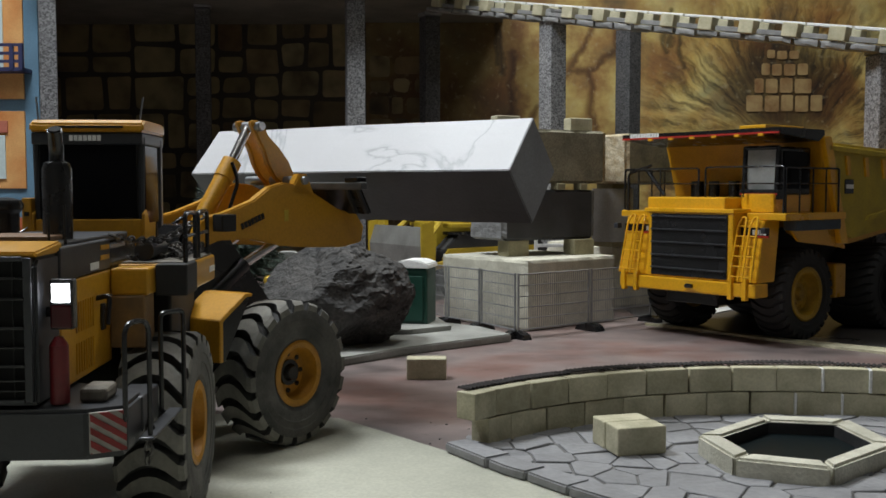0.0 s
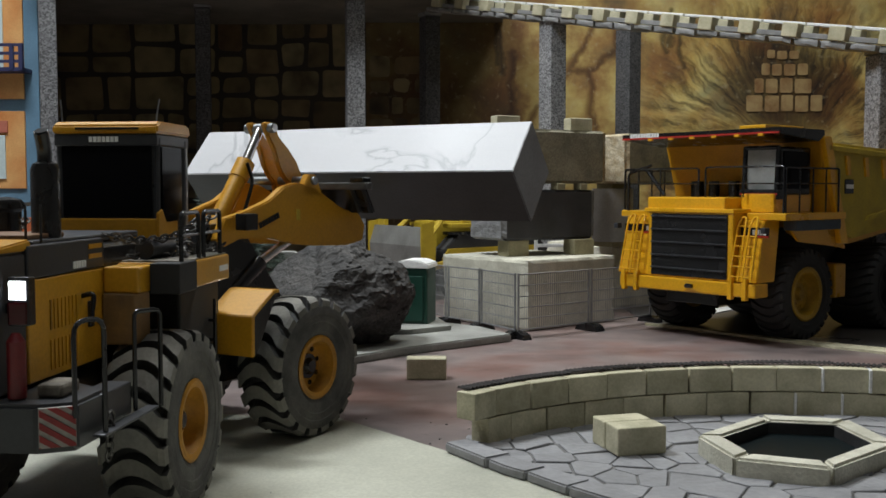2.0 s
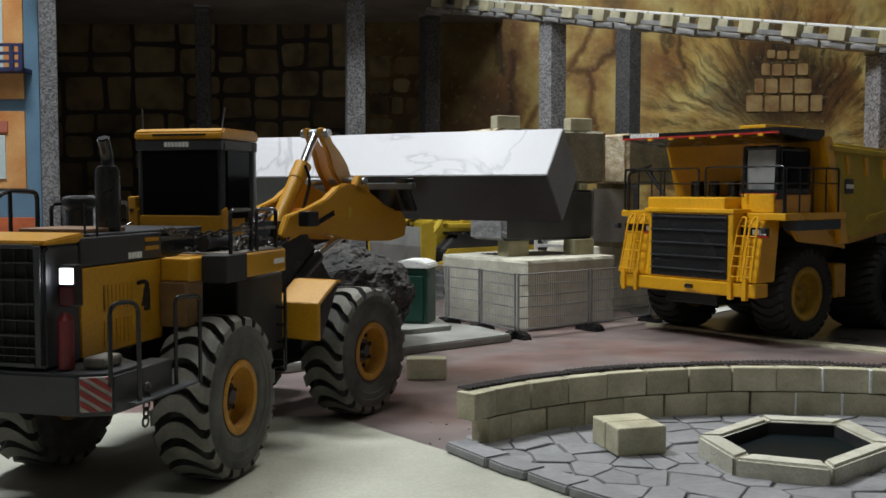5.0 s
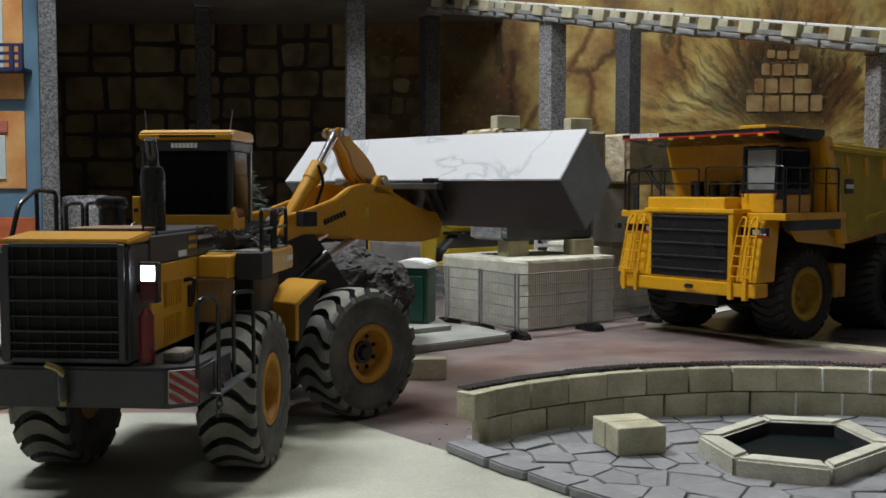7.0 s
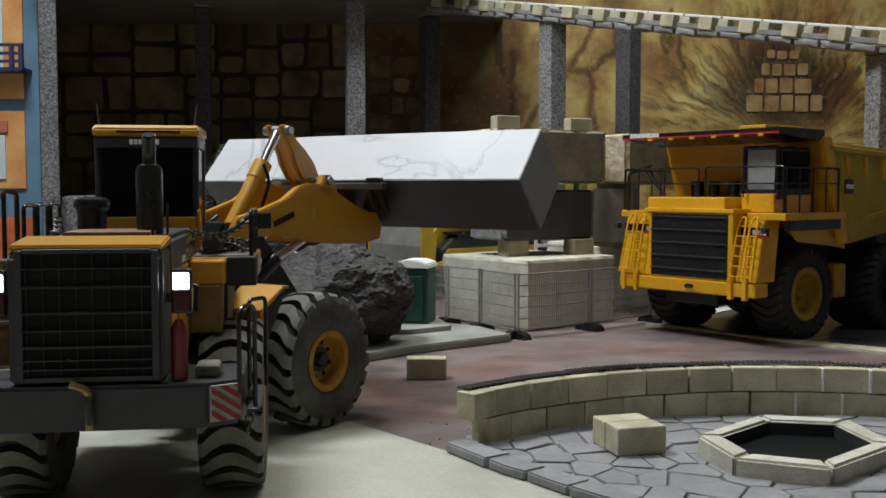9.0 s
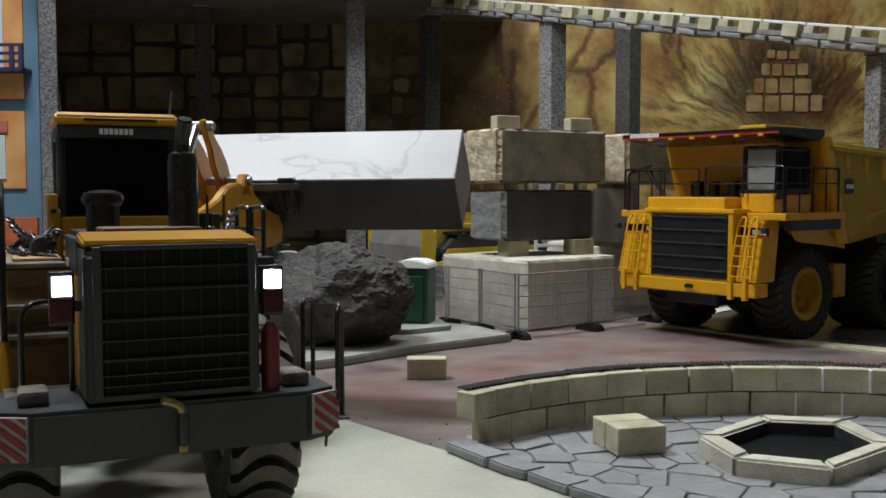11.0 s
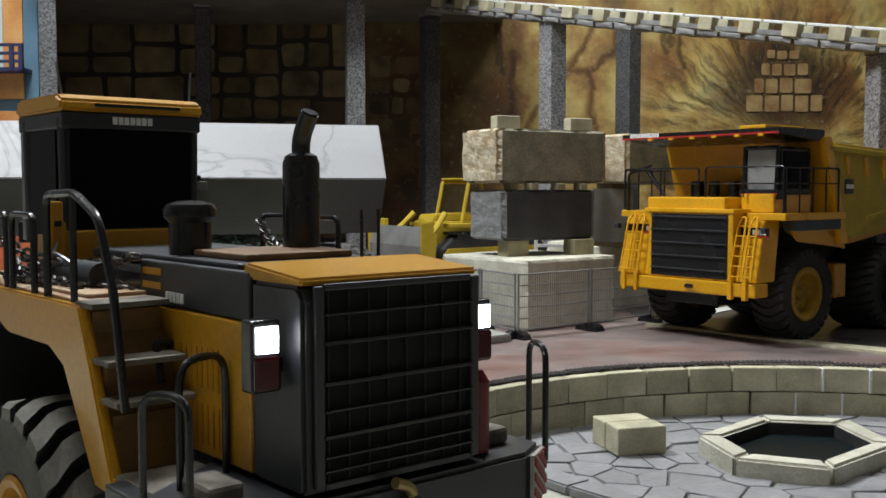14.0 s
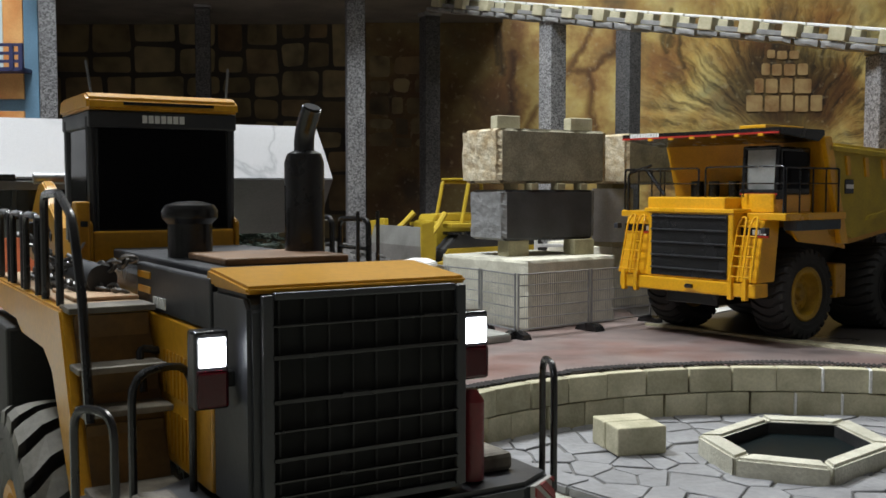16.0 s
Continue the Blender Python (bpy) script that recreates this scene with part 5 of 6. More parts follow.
plate("hood_top", [(-0.2965, 0.1812), (-0.2958, 0.1838), (-0.257, 0.1874), (-0.255, 0.1812)], -0.0415, 0.0415, "y", YEL, hood, 0.001, "glossy yellow rear hood lip")
cube("hood_lid", -0.240, -0.090, -0.034, 0.034, 0.181, 0.1855, DARK, hood, 0.001)
cube("lid_plate", -0.232, -0.185, -0.026, 0.026, 0.1855, 0.1885, mat("brown_plate", (0.24, 0.13, 0.06), 0.6), hood, 0.0008, "brown cover plate")
for s in (-1, 1):
    sp = cube("side_panel", -0.262, -0.165, s * 0.040 - 0.0022, s * 0.040 + 0.0022, 0.108, 0.165, YEL, hood, 0.001, "yellow louvred side panel")
    cube("side_band", -0.2615, -0.165, s * 0.040 - 0.0021, s * 0.040 + 0.0021, 0.1655, 0.184, DARK, hood, 0.001, "dark grey band")
    for z in (0.172, 0.178):
        cube("band_stripe", -0.187, -0.169, s * 0.0422 - 0.0004, s * 0.0422 + 0.0004, z, z + 0.0028, YEL, hood, 0)
    wordmark(hood, pose(-0.200, s * 0.0423, 0.1695, rz=0), 5, 0.0042, WHITE, "pale model bars")
    for k in range(8):
        for z0, z1 in ((0.135, 0.152), (0.112, 0.129)):
            x = -0.238 + k * 0.0046
            cube("louvre", x, x + 0.0018, s * 0.0422 - 0.0006, s * 0.0422 + 0.0006, z0, z1, mat("louvre_shadow_yellow", (0.30, 0.15, 0.015), 0.6) if k == 0 and z0 > .13 and s < 0 else YEL, sp, 0)
    cube("latch", -0.190, -0.184, s * 0.043 - 0.0012, s * 0.043 + 0.0012, 0.130, 0.146, BLACK, sp, 0.0006)
    rod("handle", [(-0.197, s * 0.042, 0.150), (-0.197, s * 0.050, 0.152), (-0.203, s * 0.050, 0.135)], 0.0016, BLACK, sp)
    lu = cube("tail_lamp", -0.288, -0.280, s * 0.0505 - 0.0058, s * 0.0505 + 0.0058, 0.1438, 0.1695, BLACK, loader, 0.001)
    cube("white_lens", -0.2892, -0.288, s * 0.0505 - 0.0044, s * 0.0505 + 0.0044, 0.1578, 0.1672, LED, lu, 0.0004, "lit white reversing lamp")
    cube("red_lens", -0.2892, -0.288, s * 0.0505 - 0.0052, s * 0.0505 + 0.0052, 0.1445, 0.1565, REDLENS, lu, 0.001, "red tail lamp lens")
    cube("bracket", -0.284, -0.278, s * 0.046 - 0.005, s * 0.046 + 0.005, 0.150, 0.155, BLACK, lu, 0)
gl = cube("grille", -0.2972, -0.2955, -0.036, 0.034, 0.110, 0.180, GRILLE, loader, 0.0003, "black radiator grille behind a guard of bars")
for z in (0.1145, 0.1195, 0.1265, 0.1360, 0.1455, 0.160, 0.1705):
    cube("bar", -0.2998, -0.2984, -0.036, 0.034, z, z + (0.0016 if z in (0.1265, 0.1455, 0.160) else 0.0010), BLACK, gl, 0.0003)
for k in range(8):
    y = -0.0305 + k * 0.0088
    cube("upright_bar", -0.2984, -0.2976, y, y + 0.0007, 0.111, 0.179, MATTBLACK, gl, 0.0002)
for y in (-0.0375, 0.0355):
    cube("frame", -0.2992, -0.297, y - 0.0020, y + 0.0020, 0.109, 0.181, DARK, gl, 0.0006)
for z in (0.1095, 0.1805):
    cube("frame", -0.2990, -0.297, -0.0352, 0.0332, z - 0.0012, z + 0.0012, DARK, gl, 0.0005)
# exhaust and air cleaner
bm = B()
lathe(bm, [(0.0001, 0.183), (0.0080, 0.183), (0.0085, 0.186), (0.0085, 0.2265), (0.0072, 0.2300), (0.0048, 0.2312), (0.0001, 0.2312)], 28, "z")
ex = part("exhaust", bm, BLACK, loader, "black exhaust muffler with bent pipe", pose(-0.1985, -0.0212, 0), True)
bm = B()
tube(bm, bend([(0, 0, 0.228), (0, 0, 0.238), (-0.006, -0.001, 0.249)], 0.008), 0.0043, 14)
part("pipe", bm, BLACK, ex, smooth=True)
# Black disc drawn for the shade inside the open pipe.
bm = B()
cyl(bm, (-0.0058, -0.001, 0.2487), (-0.0063, -0.00105, 0.2497), 0.0037, seg=14)
part("pipe_mouth", bm, GRILLE, ex)
bm = B()
lathe(bm, [(0.0001, 0.183), (0.0095, 0.183), (0.0095, 0.2000), (0.0118, 0.2025), (0.0120, 0.2055), (0.0105, 0.2080), (0.005, 0.2095), (0.0001, 0.2097)], 28, "z")
part("air_cleaner", bm, BLACK, loader, "black air cleaner with mushroom cap", pose(-0.171, 0.0205, 0), True)
for y in (-0.037, -0.028):
    rod("antenna", [(-0.236, y, 0.184), (-0.236, y, 0.206)], 0.0008, BLACK, loader)
# cab
cabl = cube("cab", -0.062, -0.005, -0.0365, 0.0365, 0.150, 0.252, BLACK, loader, 0.003)
plate("roof", [(-0.067, 0.2555), (-0.066, 0.2615), (-0.060, 0.2645), (0.000, 0.2645), (0.004, 0.2555)], -0.0402, 0.0402, "y", YEL, cabl, 0.0014, "yellow cab roof")
cube("roof_slot", -0.0675, -0.0655, -0.026, 0.022, 0.2582, 0.2598, BLACK, cabl, 0)
cube("header", -0.0655, 0.002, -0.0392, 0.0392, 0.2465, 0.2552, DARK, cabl, 0.001, "dark grey header")
wordmark(cabl, pose(-0.0659, 0.0010, 0.2512, rz=90), 7, 0.0040, WHITE, "pale maker's name")
cube("rear_window", -0.0635, -0.0615, -0.034, 0.034, 0.194, 0.2465, TINT, cabl, 0.0005, "black tinted rear window")
cube("lower_panel", -0.0645, -0.020, -0.0375, 0.0375, 0.150, 0.193, YEL, cabl, 0.001, "yellow lower cab panel")
for s in (-1, 1):
    cube("side_window", -0.052, -0.012, s * 0.0372 - 0.0008, s * 0.0372 + 0.0008, 0.190, 0.246, TINT, cabl, 0)
    for x in (-0.060, -0.007):
        rod("pillar", [(x, s * 0.0365, 0.185), (x, s * 0.0375, 0.252)], 0.0024, DARK, cabl)
    cube("corner_post", -0.0045, 0.0005, s * 0.0365 - 0.0022, s * 0.0365 + 0.0022, 0.186, 0.247, STEEL, cabl, 0.0006)
    rod("antenna", [(-0.058, s * 0.036, 0.264), (-0.056, s * 0.038, 0.281)], 0.0007, STEEL, cabl)
    plate("cab_gusset", [(-0.066, 0.160), (-0.066, 0.197), (-0.058, 0.200), (-0.046, 0.185), (-0.046, 0.160)], s * 0.039 - 0.001, s * 0.039 + 0.001, "y", YEL, cabl, 0.0005)
cube("door_panel", -0.0665, -0.056, 0.0395, 0.0465, 0.166, 0.2085, YEL, cabl, 0.001, "yellow door edge panel")
for z in (0.175, 0.197):
    cube("hinge", -0.0678, -0.0665, 0.041, 0.0445, z - 0.0015, z + 0.0015, BLACK, cabl, 0.0003)
# decks over the rear wheels
cube("deck", -0.141, -0.045, -0.086, -0.040, 0.1478, 0.1662, YEL, loader, 0.0015, "yellow deck edge")
cube("deck_block", -0.152, -0.118, -0.0868, -0.0665, 0.1465, 0.1668, MATTBLACK, loader, 0.001)
cube("deck_plate", -0.138, -0.047, -0.084, -0.042, 0.1662, 0.1674, DUST, loader, 0.0004)
wordmark(loader, pose(-0.060, -0.0865, 0.157), 6, 0.004, WHITE, "pale bars on the deck edge")
cube("battery_box", -0.085, 0.002, -0.062, -0.036, 0.075, 0.143, MATTBLACK, loader, 0.002)
cube("tool_box", -0.168, -0.1445, -0.066, -0.0425, 0.1485, 0.1655, YEL, loader, 0.0015, "yellow box behind the deck")
# Dirt and the shade under the box share this brown.
cube("tool_recess", -0.170, -0.1450, -0.064, -0.0425, 0.116, 0.1485, SOILED, loader, 0.001, "soiled recess under the box, darkened for its shade")
plate("deck_left", [(0.004, 0.1675), (0.004, 0.152), (-0.08, 0.152), (-0.095, 0.147), (-0.15, 0.147), (-0.168, 0.140), (-0.200, 0.096), (-0.258, 0.094), (-0.258, 0.100), (-0.217, 0.102), (-0.186, 0.1675)], 0.073, 0.078, "y", YEL, loader, 0.001, "yellow deck edge and stair stringer")
cube("deck_floor", -0.184, 0.002, 0.042, 0.073, 0.160, 0.1675, YEL, loader, 0.001)
cube("deck_plate", -0.18, 0.0, 0.044, 0.0745, 0.1675, 0.169, RUST, loader, 0.0003, "rusty dusty deck plate")
cube("battery_box", -0.075, 0.005, 0.036, 0.082, 0.075, 0.148, MATTBLACK, loader, 0.002)
plate("stair_back", [(-0.184, 0.164), (-0.196, 0.145), (-0.206, 0.126), (-0.216, 0.100), (-0.206, 0.098), (-0.174, 0.160)], 0.043, 0.073, "y", SOILED, loader, 0, "dirty brown stair back")
for x, z, w in ((-0.188, 0.1690, 0.009), (-0.204, 0.1475, 0.008), (-0.212, 0.1325, 0.008), (-0.240, 0.1045, 0.022)):
    cube("stair_tread", x - w, x + w, 0.043, 0.0765, z - 0.0025, z, DUST, loader, 0.0005, "dusty steel tread")
rod("stair_rail", [(-0.145, 0.0755, 0.168), (-0.145, 0.0755, 0.2125), (-0.178, 0.0755, 0.2135), (-0.2025, 0.0755, 0.204), (-0.2165, 0.0755, 0.176), (-0.226, 0.0755, 0.130)], 0.0018, BLACK, loader, 0.006)
rod("stair_rail", [(-0.176, 0.0755, 0.168), (-0.176, 0.0755, 0.2130)], 0.0016, BLACK, loader, 0.006)
cube("deck_mat", -0.176, -0.128, 0.044, 0.070, 0.1692, 0.1708, RUST, loader, 0.0004, "rusty torn mat")
for x, z in ((-0.193, 0.156), (-0.205, 0.136), (-0.212, 0.116)):
    cube("stair_riser", x + 0.004, x + 0.006, 0.044, 0.073, z - 0.010, z + 0.009, SOILED, loader, 0)
for x in (-0.128, -0.09, -0.05):
    rod("deck_rail", [(x, 0.0755, 0.168), (x, 0.0755, 0.2030), (x + 0.030, 0.0755, 0.2030), (x + 0.030, 0.0755, 0.168)], 0.0016, BLACK, loader, 0.005)
for x0, x1 in ((-0.138, -0.104), (-0.094, -0.058)):
    rr = rod("deck_rail", [(x0, -0.083, 0.167), (x0, -0.083, 0.199), (x1, -0.083, 0.199), (x1, -0.083, 0.167)], 0.0016, BLACK, loader, 0.005)
    rod("rail", [(x0, -0.083, 0.184), (x1, -0.083, 0.184)], 0.0012, BLACK, rr)
bm = B()
cyl(bm, (-0.128, -0.054, 0.174), (-0.085, -0.054, 0.174), 0.0065, seg=16)
part("air_tank", bm, DARK, loader, smooth=True)
bm = B()
cyl(bm, (-0.150, 0.053, 0.1755), (-0.10, 0.053, 0.1755), 0.0065, seg=16)
part("air_tank", bm, DARK, loader, smooth=True)
chain("chain", (-0.165, -0.043, 0.186), (-0.06, -0.080, 0.196), 0.010, loader)
chain("chain", (-0.135, -0.046, 0.170), (-0.06, -0.080, 0.174), 0.004, loader)
chain("chain", (-0.17, 0.045, 0.186), (-0.05, 0.070, 0.192), 0.010, loader)
chain("chain", (-0.15, 0.064, 0.1715), (-0.05, 0.066, 0.1715), 0.0, loader)
chain("chain", (-0.168, 0.048, 0.1715), (-0.105, 0.070, 0.1715), 0.0, loader)
chain("chain", (-0.120, 0.046, 0.1720), (-0.045, 0.060, 0.1720), -0.003, loader)
chain("chain", (-0.090, 0.070, 0.1725), (-0.020, 0.050, 0.1725), -0.004, loader)
chain("chain", (-0.125, -0.080, 0.1700), (-0.055, -0.050, 0.1700), -0.003, loader)
chain("chain", (-0.100, -0.046, 0.1700), (-0.052, -0.078, 0.1705), -0.004, loader)
rod("hose", [(-0.060, -0.030, 0.165), (-0.040, -0.048, 0.178), (-0.010, -0.044, 0.176), (0.030, -0.030, 0.160)], 0.0017, BLACK, loader, 0.015)
rod("hose", [(-0.060, 0.034, 0.165), (-0.040, 0.050, 0.178), (-0.010, 0.046, 0.176), (0.030, 0.030, 0.160)], 0.0017, BLACK, loader, 0.015)
rod("cable", [(-0.140, 0.050, 0.170), (-0.110, 0.060, 0.186), (-0.080, 0.052, 0.178), (-0.062, 0.040, 0.190)], 0.0008, STEEL, loader, 0.012)
chain("hanging_chain", (-0.262, -0.088, 0.094), (-0.262, -0.086, 0.068), 0.0, loader, 0.007, 0.0008)
chain("hanging_chain", (-0.266, 0.084, 0.094), (-0.266, 0.083, 0.066), 0.0, loader, 0.007, 0.0008)

# front frame with boom, bell crank and fork carriage
front = plate("front_frame", [(0.0, 0.05), (0.16, 0.05), (0.17, 0.09), (0.09, 0.185), (0.05, 0.185), (0.02, 0.12), (0.0, 0.115)], -0.026, 0.026, "y", BLACK, loader, 0.002)
cube("axle", 0.10, 0.128, -0.07, 0.07, 0.05, 0.075, BLACK, front, 0.003)
BOOM = [(0.050, 0.172), (0.060, 0.190), (0.088, 0.1955), (0.120, 0.205), (0.140, 0.2165), (0.158, 0.2205), (0.180, 0.2185), (0.200, 0.2105), (0.232, 0.196), (0.262, 0.190), (0.272, 0.178), (0.268, 0.163), (0.24, 0.159), (0.19, 0.161), (0.155, 0.164), (0.12, 0.171), (0.08, 0.172), (0.06, 0.166)]
for s in (-1, 1):
    bo = plate("boom_arm", BOOM, s * 0.030 - 0.004, s * 0.030 + 0.004, "y", YEL, front, 0.0012, "yellow boom arm")
    wordmark(front, pose(0.118, s * 0.0345, 0.187, ry=-18), 7, 0.0052, BLACK, "dark maker's name")
    cube("warning_label", 0.158, 0.163, s * 0.0343 - 0.0003, s * 0.0343 + 0.0003, 0.186, 0.196, OCHRE, front, 0)
    fd = plate("front_fender", [(0.0225, 0.083), (0.0225, 0.1155), (0.050, 0.1335), (0.058, 0.1335), (0.058, 0.131), (0.052, 0.131), (0.0265, 0.1140), (0.0265, 0.083)], s * 0.070 - 0.023, s * 0.070 + 0.023, "y", YEL, front, 0.0006, "yellow angled front mudguard")
    plate("fender_flap", [(0.0265, 0.084), (0.0265, 0.1135), (0.050, 0.1305), (0.055, 0.130), (0.029, 0.084)], s * 0.070 - 0.022, s * 0.070 + 0.022, "y", BLACK, front)
    lad = rod("ladder", [(0.004, s * 0.072, 0.13), (0.004, s * 0.072, 0.058), (0.004, s * 0.054, 0.058), (0.004, s * 0.054, 0.13)], 0.0015, BLACK, front, 0.004)
    for k in range(4):
        rod("rung", [(0.004, s * 0.072, 0.068 + k * 0.015), (0.004, s * 0.054, 0.068 + k * 0.015)], 0.0012, BLACK, lad)
    cube("work_lamp", 0.066, 0.082, s * 0.046 - 0.006, s * 0.046 + 0.006, 0.180, 0.194, BLACK, front, 0.001)
    bm = B()
    cyl(bm, (0.05, s * 0.022, 0.105), (0.115, s * 0.026, 0.150), 0.007, seg=16)
    part("lift_cylinder", bm, BLACK, front, smooth=True)
    bm = B()
    cyl(bm, (0.115, s * 0.026, 0.150), (0.165, s * 0.028, 0.172), 0.0042, seg=14)
    part("lift_rod", bm, CHROME, front, "polished steel rod", smooth=True)
bm = B()
cyl(bm, (0.150, -0.027, 0.185), (0.150, 0.027, 0.185), 0.010, seg=18)
part("cross_tube", bm, mat("orange_tube_paint", (0.65, 0.20, 0.02), 0.4), front, smooth=True)
BELL = [(0.141, 0.2745), (0.148, 0.2765), (0.157, 0.2735), (0.163, 0.263), (0.178, 0.252), (0.190, 0.240), (0.198, 0.226), (0.210, 0.205), (0.205, 0.190), (0.192, 0.190), (0.180, 0.205), (0.178, 0.220), (0.170, 0.226), (0.162, 0.237), (0.157, 0.250), (0.148, 0.262)]
for s in (-1, 1):
    plate("bell_crank", BELL, s * 0.0085 - 0.003, s * 0.0085 + 0.003, "y", YEL, front, 0.0012, "yellow bell crank")
bm = B()
cyl(bm, (0.149, -0.016, 0.2705), (0.149, 0.016, 0.2705), 0.0044, seg=16)
part("pin", bm, STEEL, front, smooth=True)
bm = B()
cyl(bm, (0.149, -0.0175, 0.2705), (0.149, -0.0162, 0.2705), 0.0036, seg=16)
part("pin", bm, CHROME, front, smooth=True)
bm = B()
cyl(bm, (0.184, -0.037, 0.2225), (0.184, 0.037, 0.2225), 0.0040, seg=16)
part("pin", bm, STEEL, front, smooth=True)
plate("bell_lug", [(0.166, 0.210), (0.178, 0.2285), (0.189, 0.2285), (0.200, 0.208)], -0.034, -0.026, "y", YEL, front, 0.001)
bm = B()
cyl(bm, (0.078, 0, 0.170), (0.126, 0, 0.236), 0.0078, seg=20)
cyl(bm, (0.117, 0, 0.2235), (0.128, 0, 0.2387), 0.0088, seg=20)
part("tilt_cylinder", bm, YEL, front, "yellow tilt cylinder", smooth=True)
bm = B()
cyl(bm, (0.126, 0, 0.236), (0.148, 0, 0.2695), 0.0042, seg=16)
part("tilt_rod", bm, CHROME, front, "polished steel rod", smooth=True)
rod("hose", [(0.118, -0.010, 0.238), (0.124, -0.012, 0.222), (0.112, -0.012, 0.196), (0.105, -0.012, 0.18)], 0.0016, BLACK, front, 0.012)
rod("hose", [(0.02, -0.03, 0.16), (0.06, -0.034, 0.168), (0.09, -0.022, 0.19)], 0.0018, BLACK, front, 0.012)
rod("hose", [(0.02, 0.03, 0.16), (0.06, 0.034, 0.168), (0.09, 0.022, 0.19)], 0.0018, BLACK, front, 0.012)
rod("link", [(0.198, 0, 0.198), (0.236, 0, 0.180)], 0.005, BLACK, front)
car = cube("fork_carriage", 0.228, 0.237, -0.066, 0.066, 0.214, 0.221, mat("worn_carriage_grey", (0.10, 0.10, 0.10), 0.45, dark=0.5, scale=60), front, 0.001, "black fork carriage")
plate("carriage_plate", [(0.2315, 0.216), (0.2335, 0.217), (0.2495, 0.1925), (0.2475, 0.191)], -0.058, 0.058, "y", BLACK, front)
cube("carriage_bar", 0.245, 0.267, -0.026, 0.026, 0.166, 0.178, BLACK, front, 0.001)
for y in (-0.059, -0.046, 0.046, 0.059):
    plate("carriage_rib", [(0.2285, 0.216), (0.2315, 0.2165), (0.2475, 0.1915), (0.2435, 0.191)], y - 0.0016, y + 0.0016, "y", DARK, front)
for y in (-0.053, 0.053):
    cube("hook", 0.228, 0.242, y - 0.008, y + 0.008, 0.221, 0.226, BLACK, front, 0.001)
    plate("fork", [(0.231, 0.216), (0.236, 0.216), (0.252, 0.192), (0.247, 0.192)], y - 0.007, y + 0.007, "y", BLACK, front, 0.0008, "black fork shank")
WR, WX, WXF, WY = 0.0605, -0.138, 0.114, 0.070
wheels = []
for x, s in ((WX, -1), (WX, 1), (WXF, -1), (WXF, 1)):
    wheels.append((wheel(loader, pose(x, s * WY, 0.0612), WR, 0.043, 0.0258, RUBBER, RIM, 20, 0.0080, s, 8), x, s))

# marble beam
bm = B()
RX, RZ, HL = 0.043, 0.049, 0.205
slab(bm, [(-RX, 0), (0, RZ), (RX, 0), (0, -RZ)], -HL, HL, "y", 0.0008)
bmesh.ops.subdivide_edges(bm, edges=[e for e in bm.edges if e.calc_length() > 0.03], cuts=5, use_grid_fill=True)
for v in bm.verts:
    v.co += noise.noise_vector(v.co * 30) * 0.0006
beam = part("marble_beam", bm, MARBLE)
beam.data.materials.append(UNDERSHADE)
beam.data.materials.append(ENDSHADE)
# Shade put into the colour: dark where faces look down, grey at the ends.
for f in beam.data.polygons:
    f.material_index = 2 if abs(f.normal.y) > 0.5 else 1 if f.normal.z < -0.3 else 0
beam = tagged(beam, "long square beam of white veined marble carried on the forks", "stone beam")


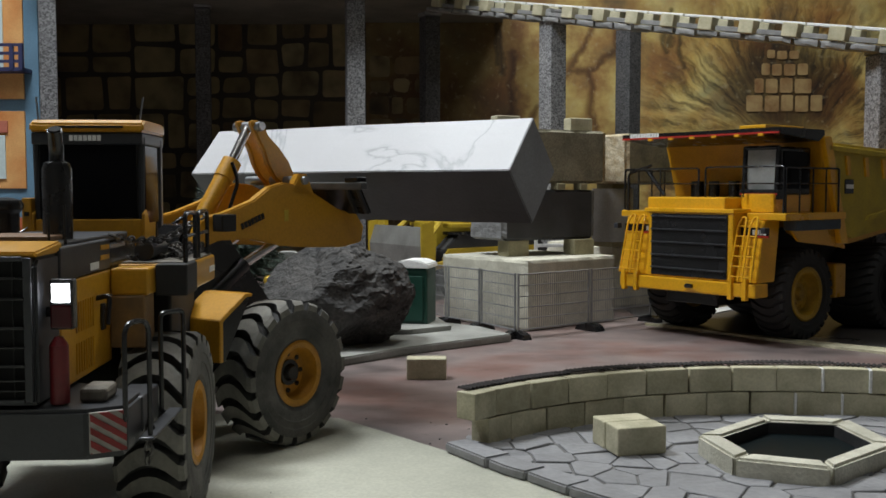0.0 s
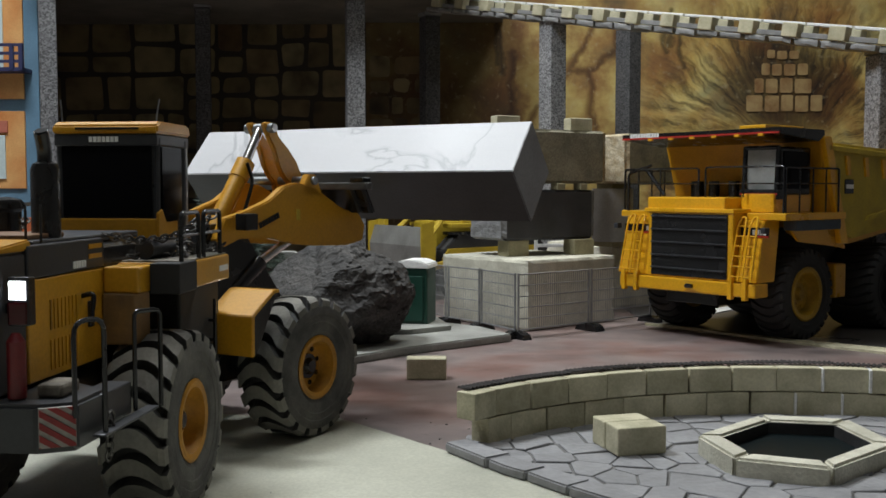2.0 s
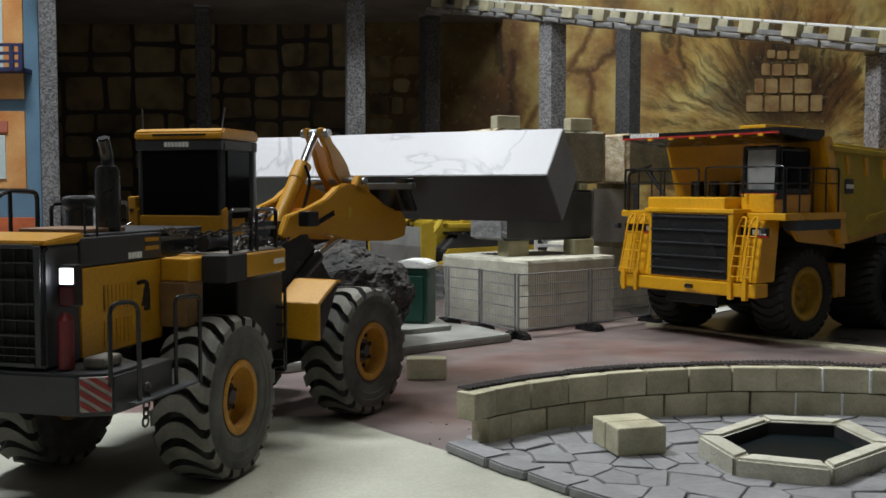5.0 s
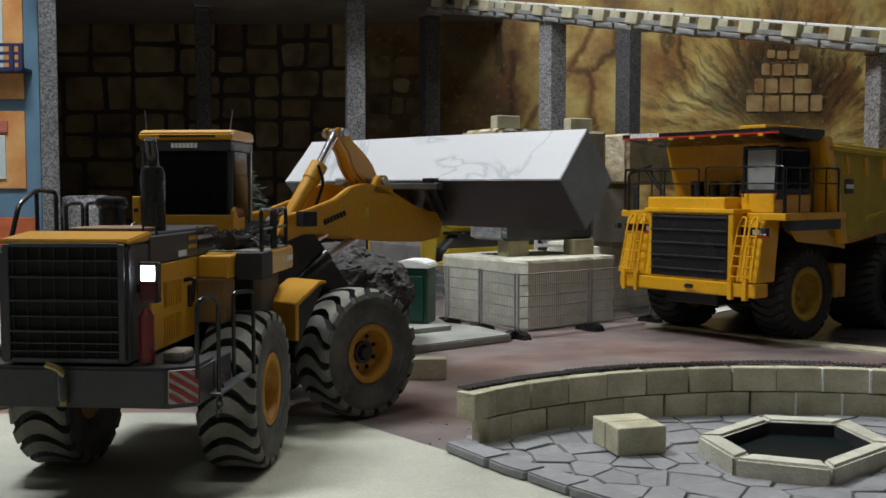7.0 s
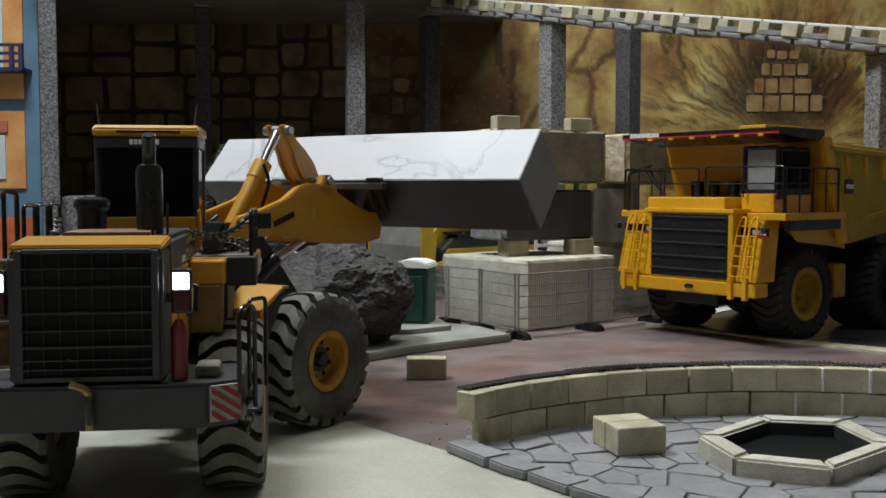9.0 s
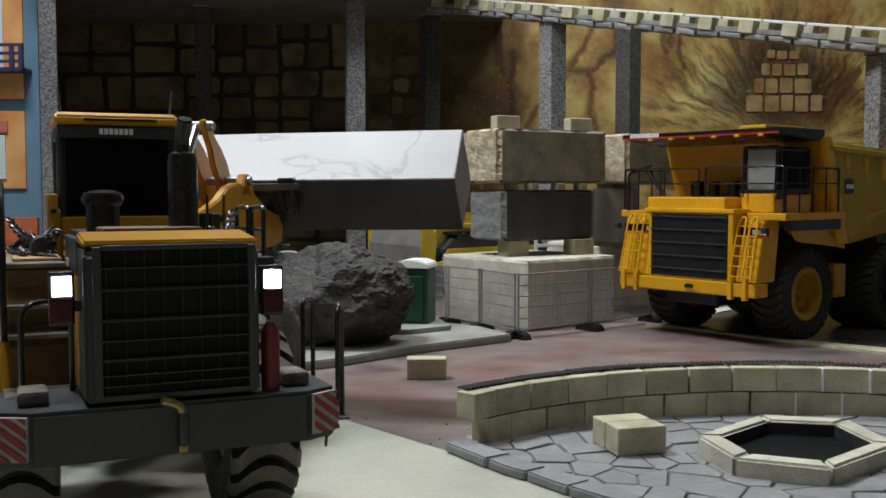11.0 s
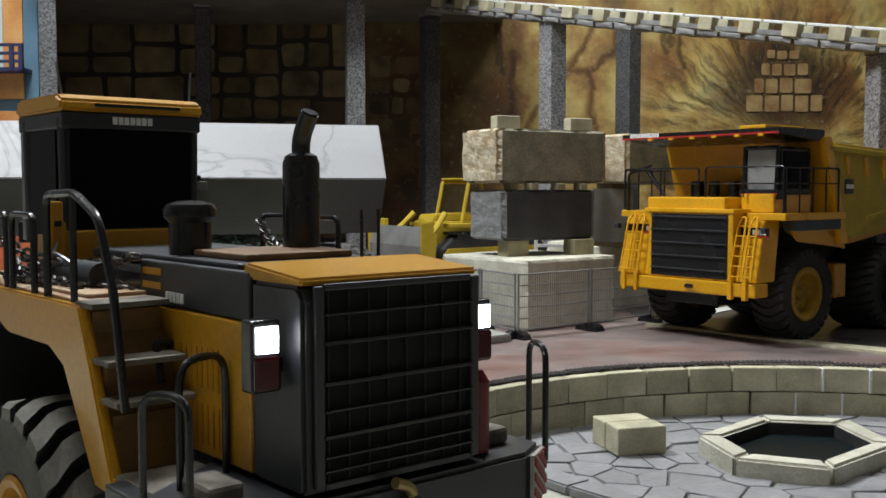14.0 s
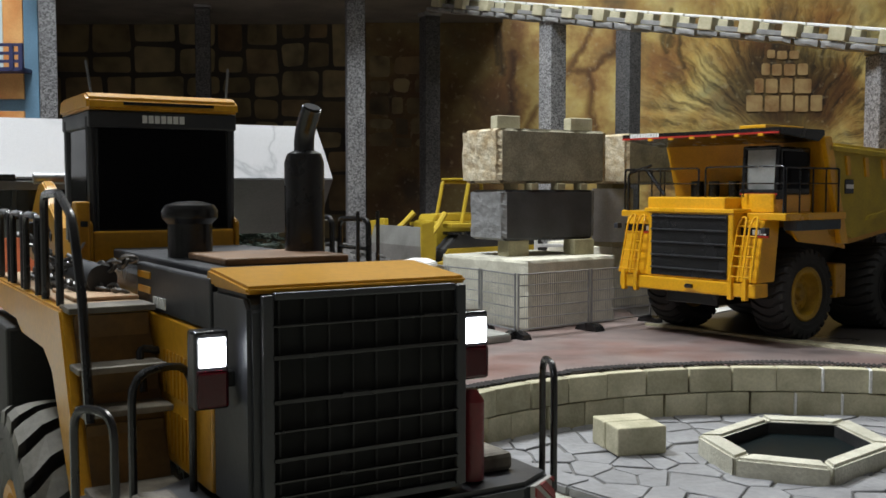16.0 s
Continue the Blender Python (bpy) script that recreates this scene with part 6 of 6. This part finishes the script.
# ---------------------------------------------------------------- what moves
def motions():
    """Rear frame x, y, heading and steering angle of the loader by time; wheels roll with the way they go."""
    keys = (
        (0.0, -0.2582, 0.7947, 93.01, -37.01),
        (0.5, -0.2563, 0.7960, 91.55, -33.21),
        (1.0, -0.2550, 0.7961, 91.00, -32.19),
        (1.5, -0.2501, 0.8033, 88.79, -30.14),
        (2.0, -0.2416, 0.8140, 84.33, -23.45),
        (2.5, -0.2331, 0.8202, 80.29, -17.14),
        (3.0, -0.2250, 0.8351, 76.97, -12.13),
        (3.5, -0.2125, 0.8434, 74.47, -7.34),
        (4.0, -0.2075, 0.8684, 74.12, -8.30),
        (6.5, -0.2041, 0.9167, 81.59, -30.85),
        (7.0, -0.2106, 0.9197, 85.43, -38.62),
        (7.5, -0.2127, 0.9083, 87.02, -41.06),
        (8.0, -0.2184, 0.8924, 89.57, -41.09),
        (8.5, -0.2290, 0.8754, 93.44, -41.05),
        (9.0, -0.2393, 0.8550, 97.96, -40.75),
        (11.5, -0.2457, 0.7312, 117.33, -34.98),
        (12.0, -0.2417, 0.7035, 120.81, -35.08),
        (12.5, -0.2339, 0.6648, 123.87, -33.50),
        (13.0, -0.2271, 0.6409, 126.86, -32.89),
        (13.5, -0.2195, 0.6205, 129.18, -31.91),
        (14.0, -0.2096, 0.6027, 130.39, -27.87),
        (14.5, -0.2001, 0.5934, 130.14, -22.56),
        (15.0, -0.1924, 0.5963, 125.96, -13.89),
        (15.5, -0.1864, 0.5960, 123.50, -8.58),
        (16.0, -0.1809, 0.5959, 121.33, -3.77),
    )
    ts = np.array([k[0] for k in keys])
    vals = np.array([k[1:] for k in keys])
    slope = np.zeros_like(vals)
    for i in range(1, len(ts) - 1):
        h0, h1 = ts[i] - ts[i - 1], ts[i + 1] - ts[i]
        slope[i] = ((vals[i] - vals[i - 1]) / h0 * h1 + (vals[i + 1] - vals[i]) / h1 * h0) / (h0 + h1)

    def state(t):
        i = int(min(max(np.searchsorted(ts, t) - 1, 0), len(ts) - 2))
        h = ts[i + 1] - ts[i]
        u = (t - ts[i]) / h
        return ((2 * u ** 3 - 3 * u * u + 1) * vals[i] + (u ** 3 - 2 * u * u + u) * h * slope[i] + (3 * u * u - 2 * u ** 3) * vals[i + 1] + (u ** 3 - u * u) * h * slope[i + 1])

    # the rear wheels ride over a low edge before the last approach, tilting the loader about its front axle
    tilt_t, tilt_a = (0.0, 9.6, 10.6, 11.5, 12.0, 12.4, 16.0), (0.0, 0.0, 1.0, 0.85, 0.40, 0.0, 0.0)
    rows, steer, carry = [], [], []
    spins = [[] for _ in wheels]
    roll = [0.0] * len(wheels)
    last = [None] * len(wheels)
    for k in range(81):
        t = k * 0.2
        x, y, a, s = state(t)
        M = pose(x, y, 0, rz=a) @ pose(WXF, 0, 0, ry=float(np.interp(t, tilt_t, tilt_a))) @ pose(-WXF, 0, 0)
        F = pose(0, 0, 0, rz=s)
        rows.append((t, M))
        steer.append((t, F))
        u = min(max((t - 4.2) / 2.1, 0), 1)
        u = u * u * (3 - 2 * u)
        carry.append((t, M @ F @ pose(0.311 - 0.033 * u, 0.003 - 0.015 * u, 0.2315 - 0.008 * u)))
        for i, (w, wx, ws) in enumerate(wheels):
            turn = F if wx > 0 else Matrix.Identity(4)
            c = M @ turn @ Vector((wx, ws * WY, 0))
            head = radians(a + (s if wx > 0 else 0))
            if last[i] is not None:
                d = c - last[i]
                roll[i] += (d.x * math.cos(head) + d.y * math.sin(head)) / WR
            last[i] = c
            spins[i].append((t, turn @ pose(wx, ws * WY, 0.0612) @ pose(0, 0, 0, ry=math.degrees(roll[i]))))
    walk(loader, rows)
    walk(front, steer)
    walk(beam, carry)
    for (w, _, _), sp in zip(wheels, spins):
        walk(w, sp)


motions()
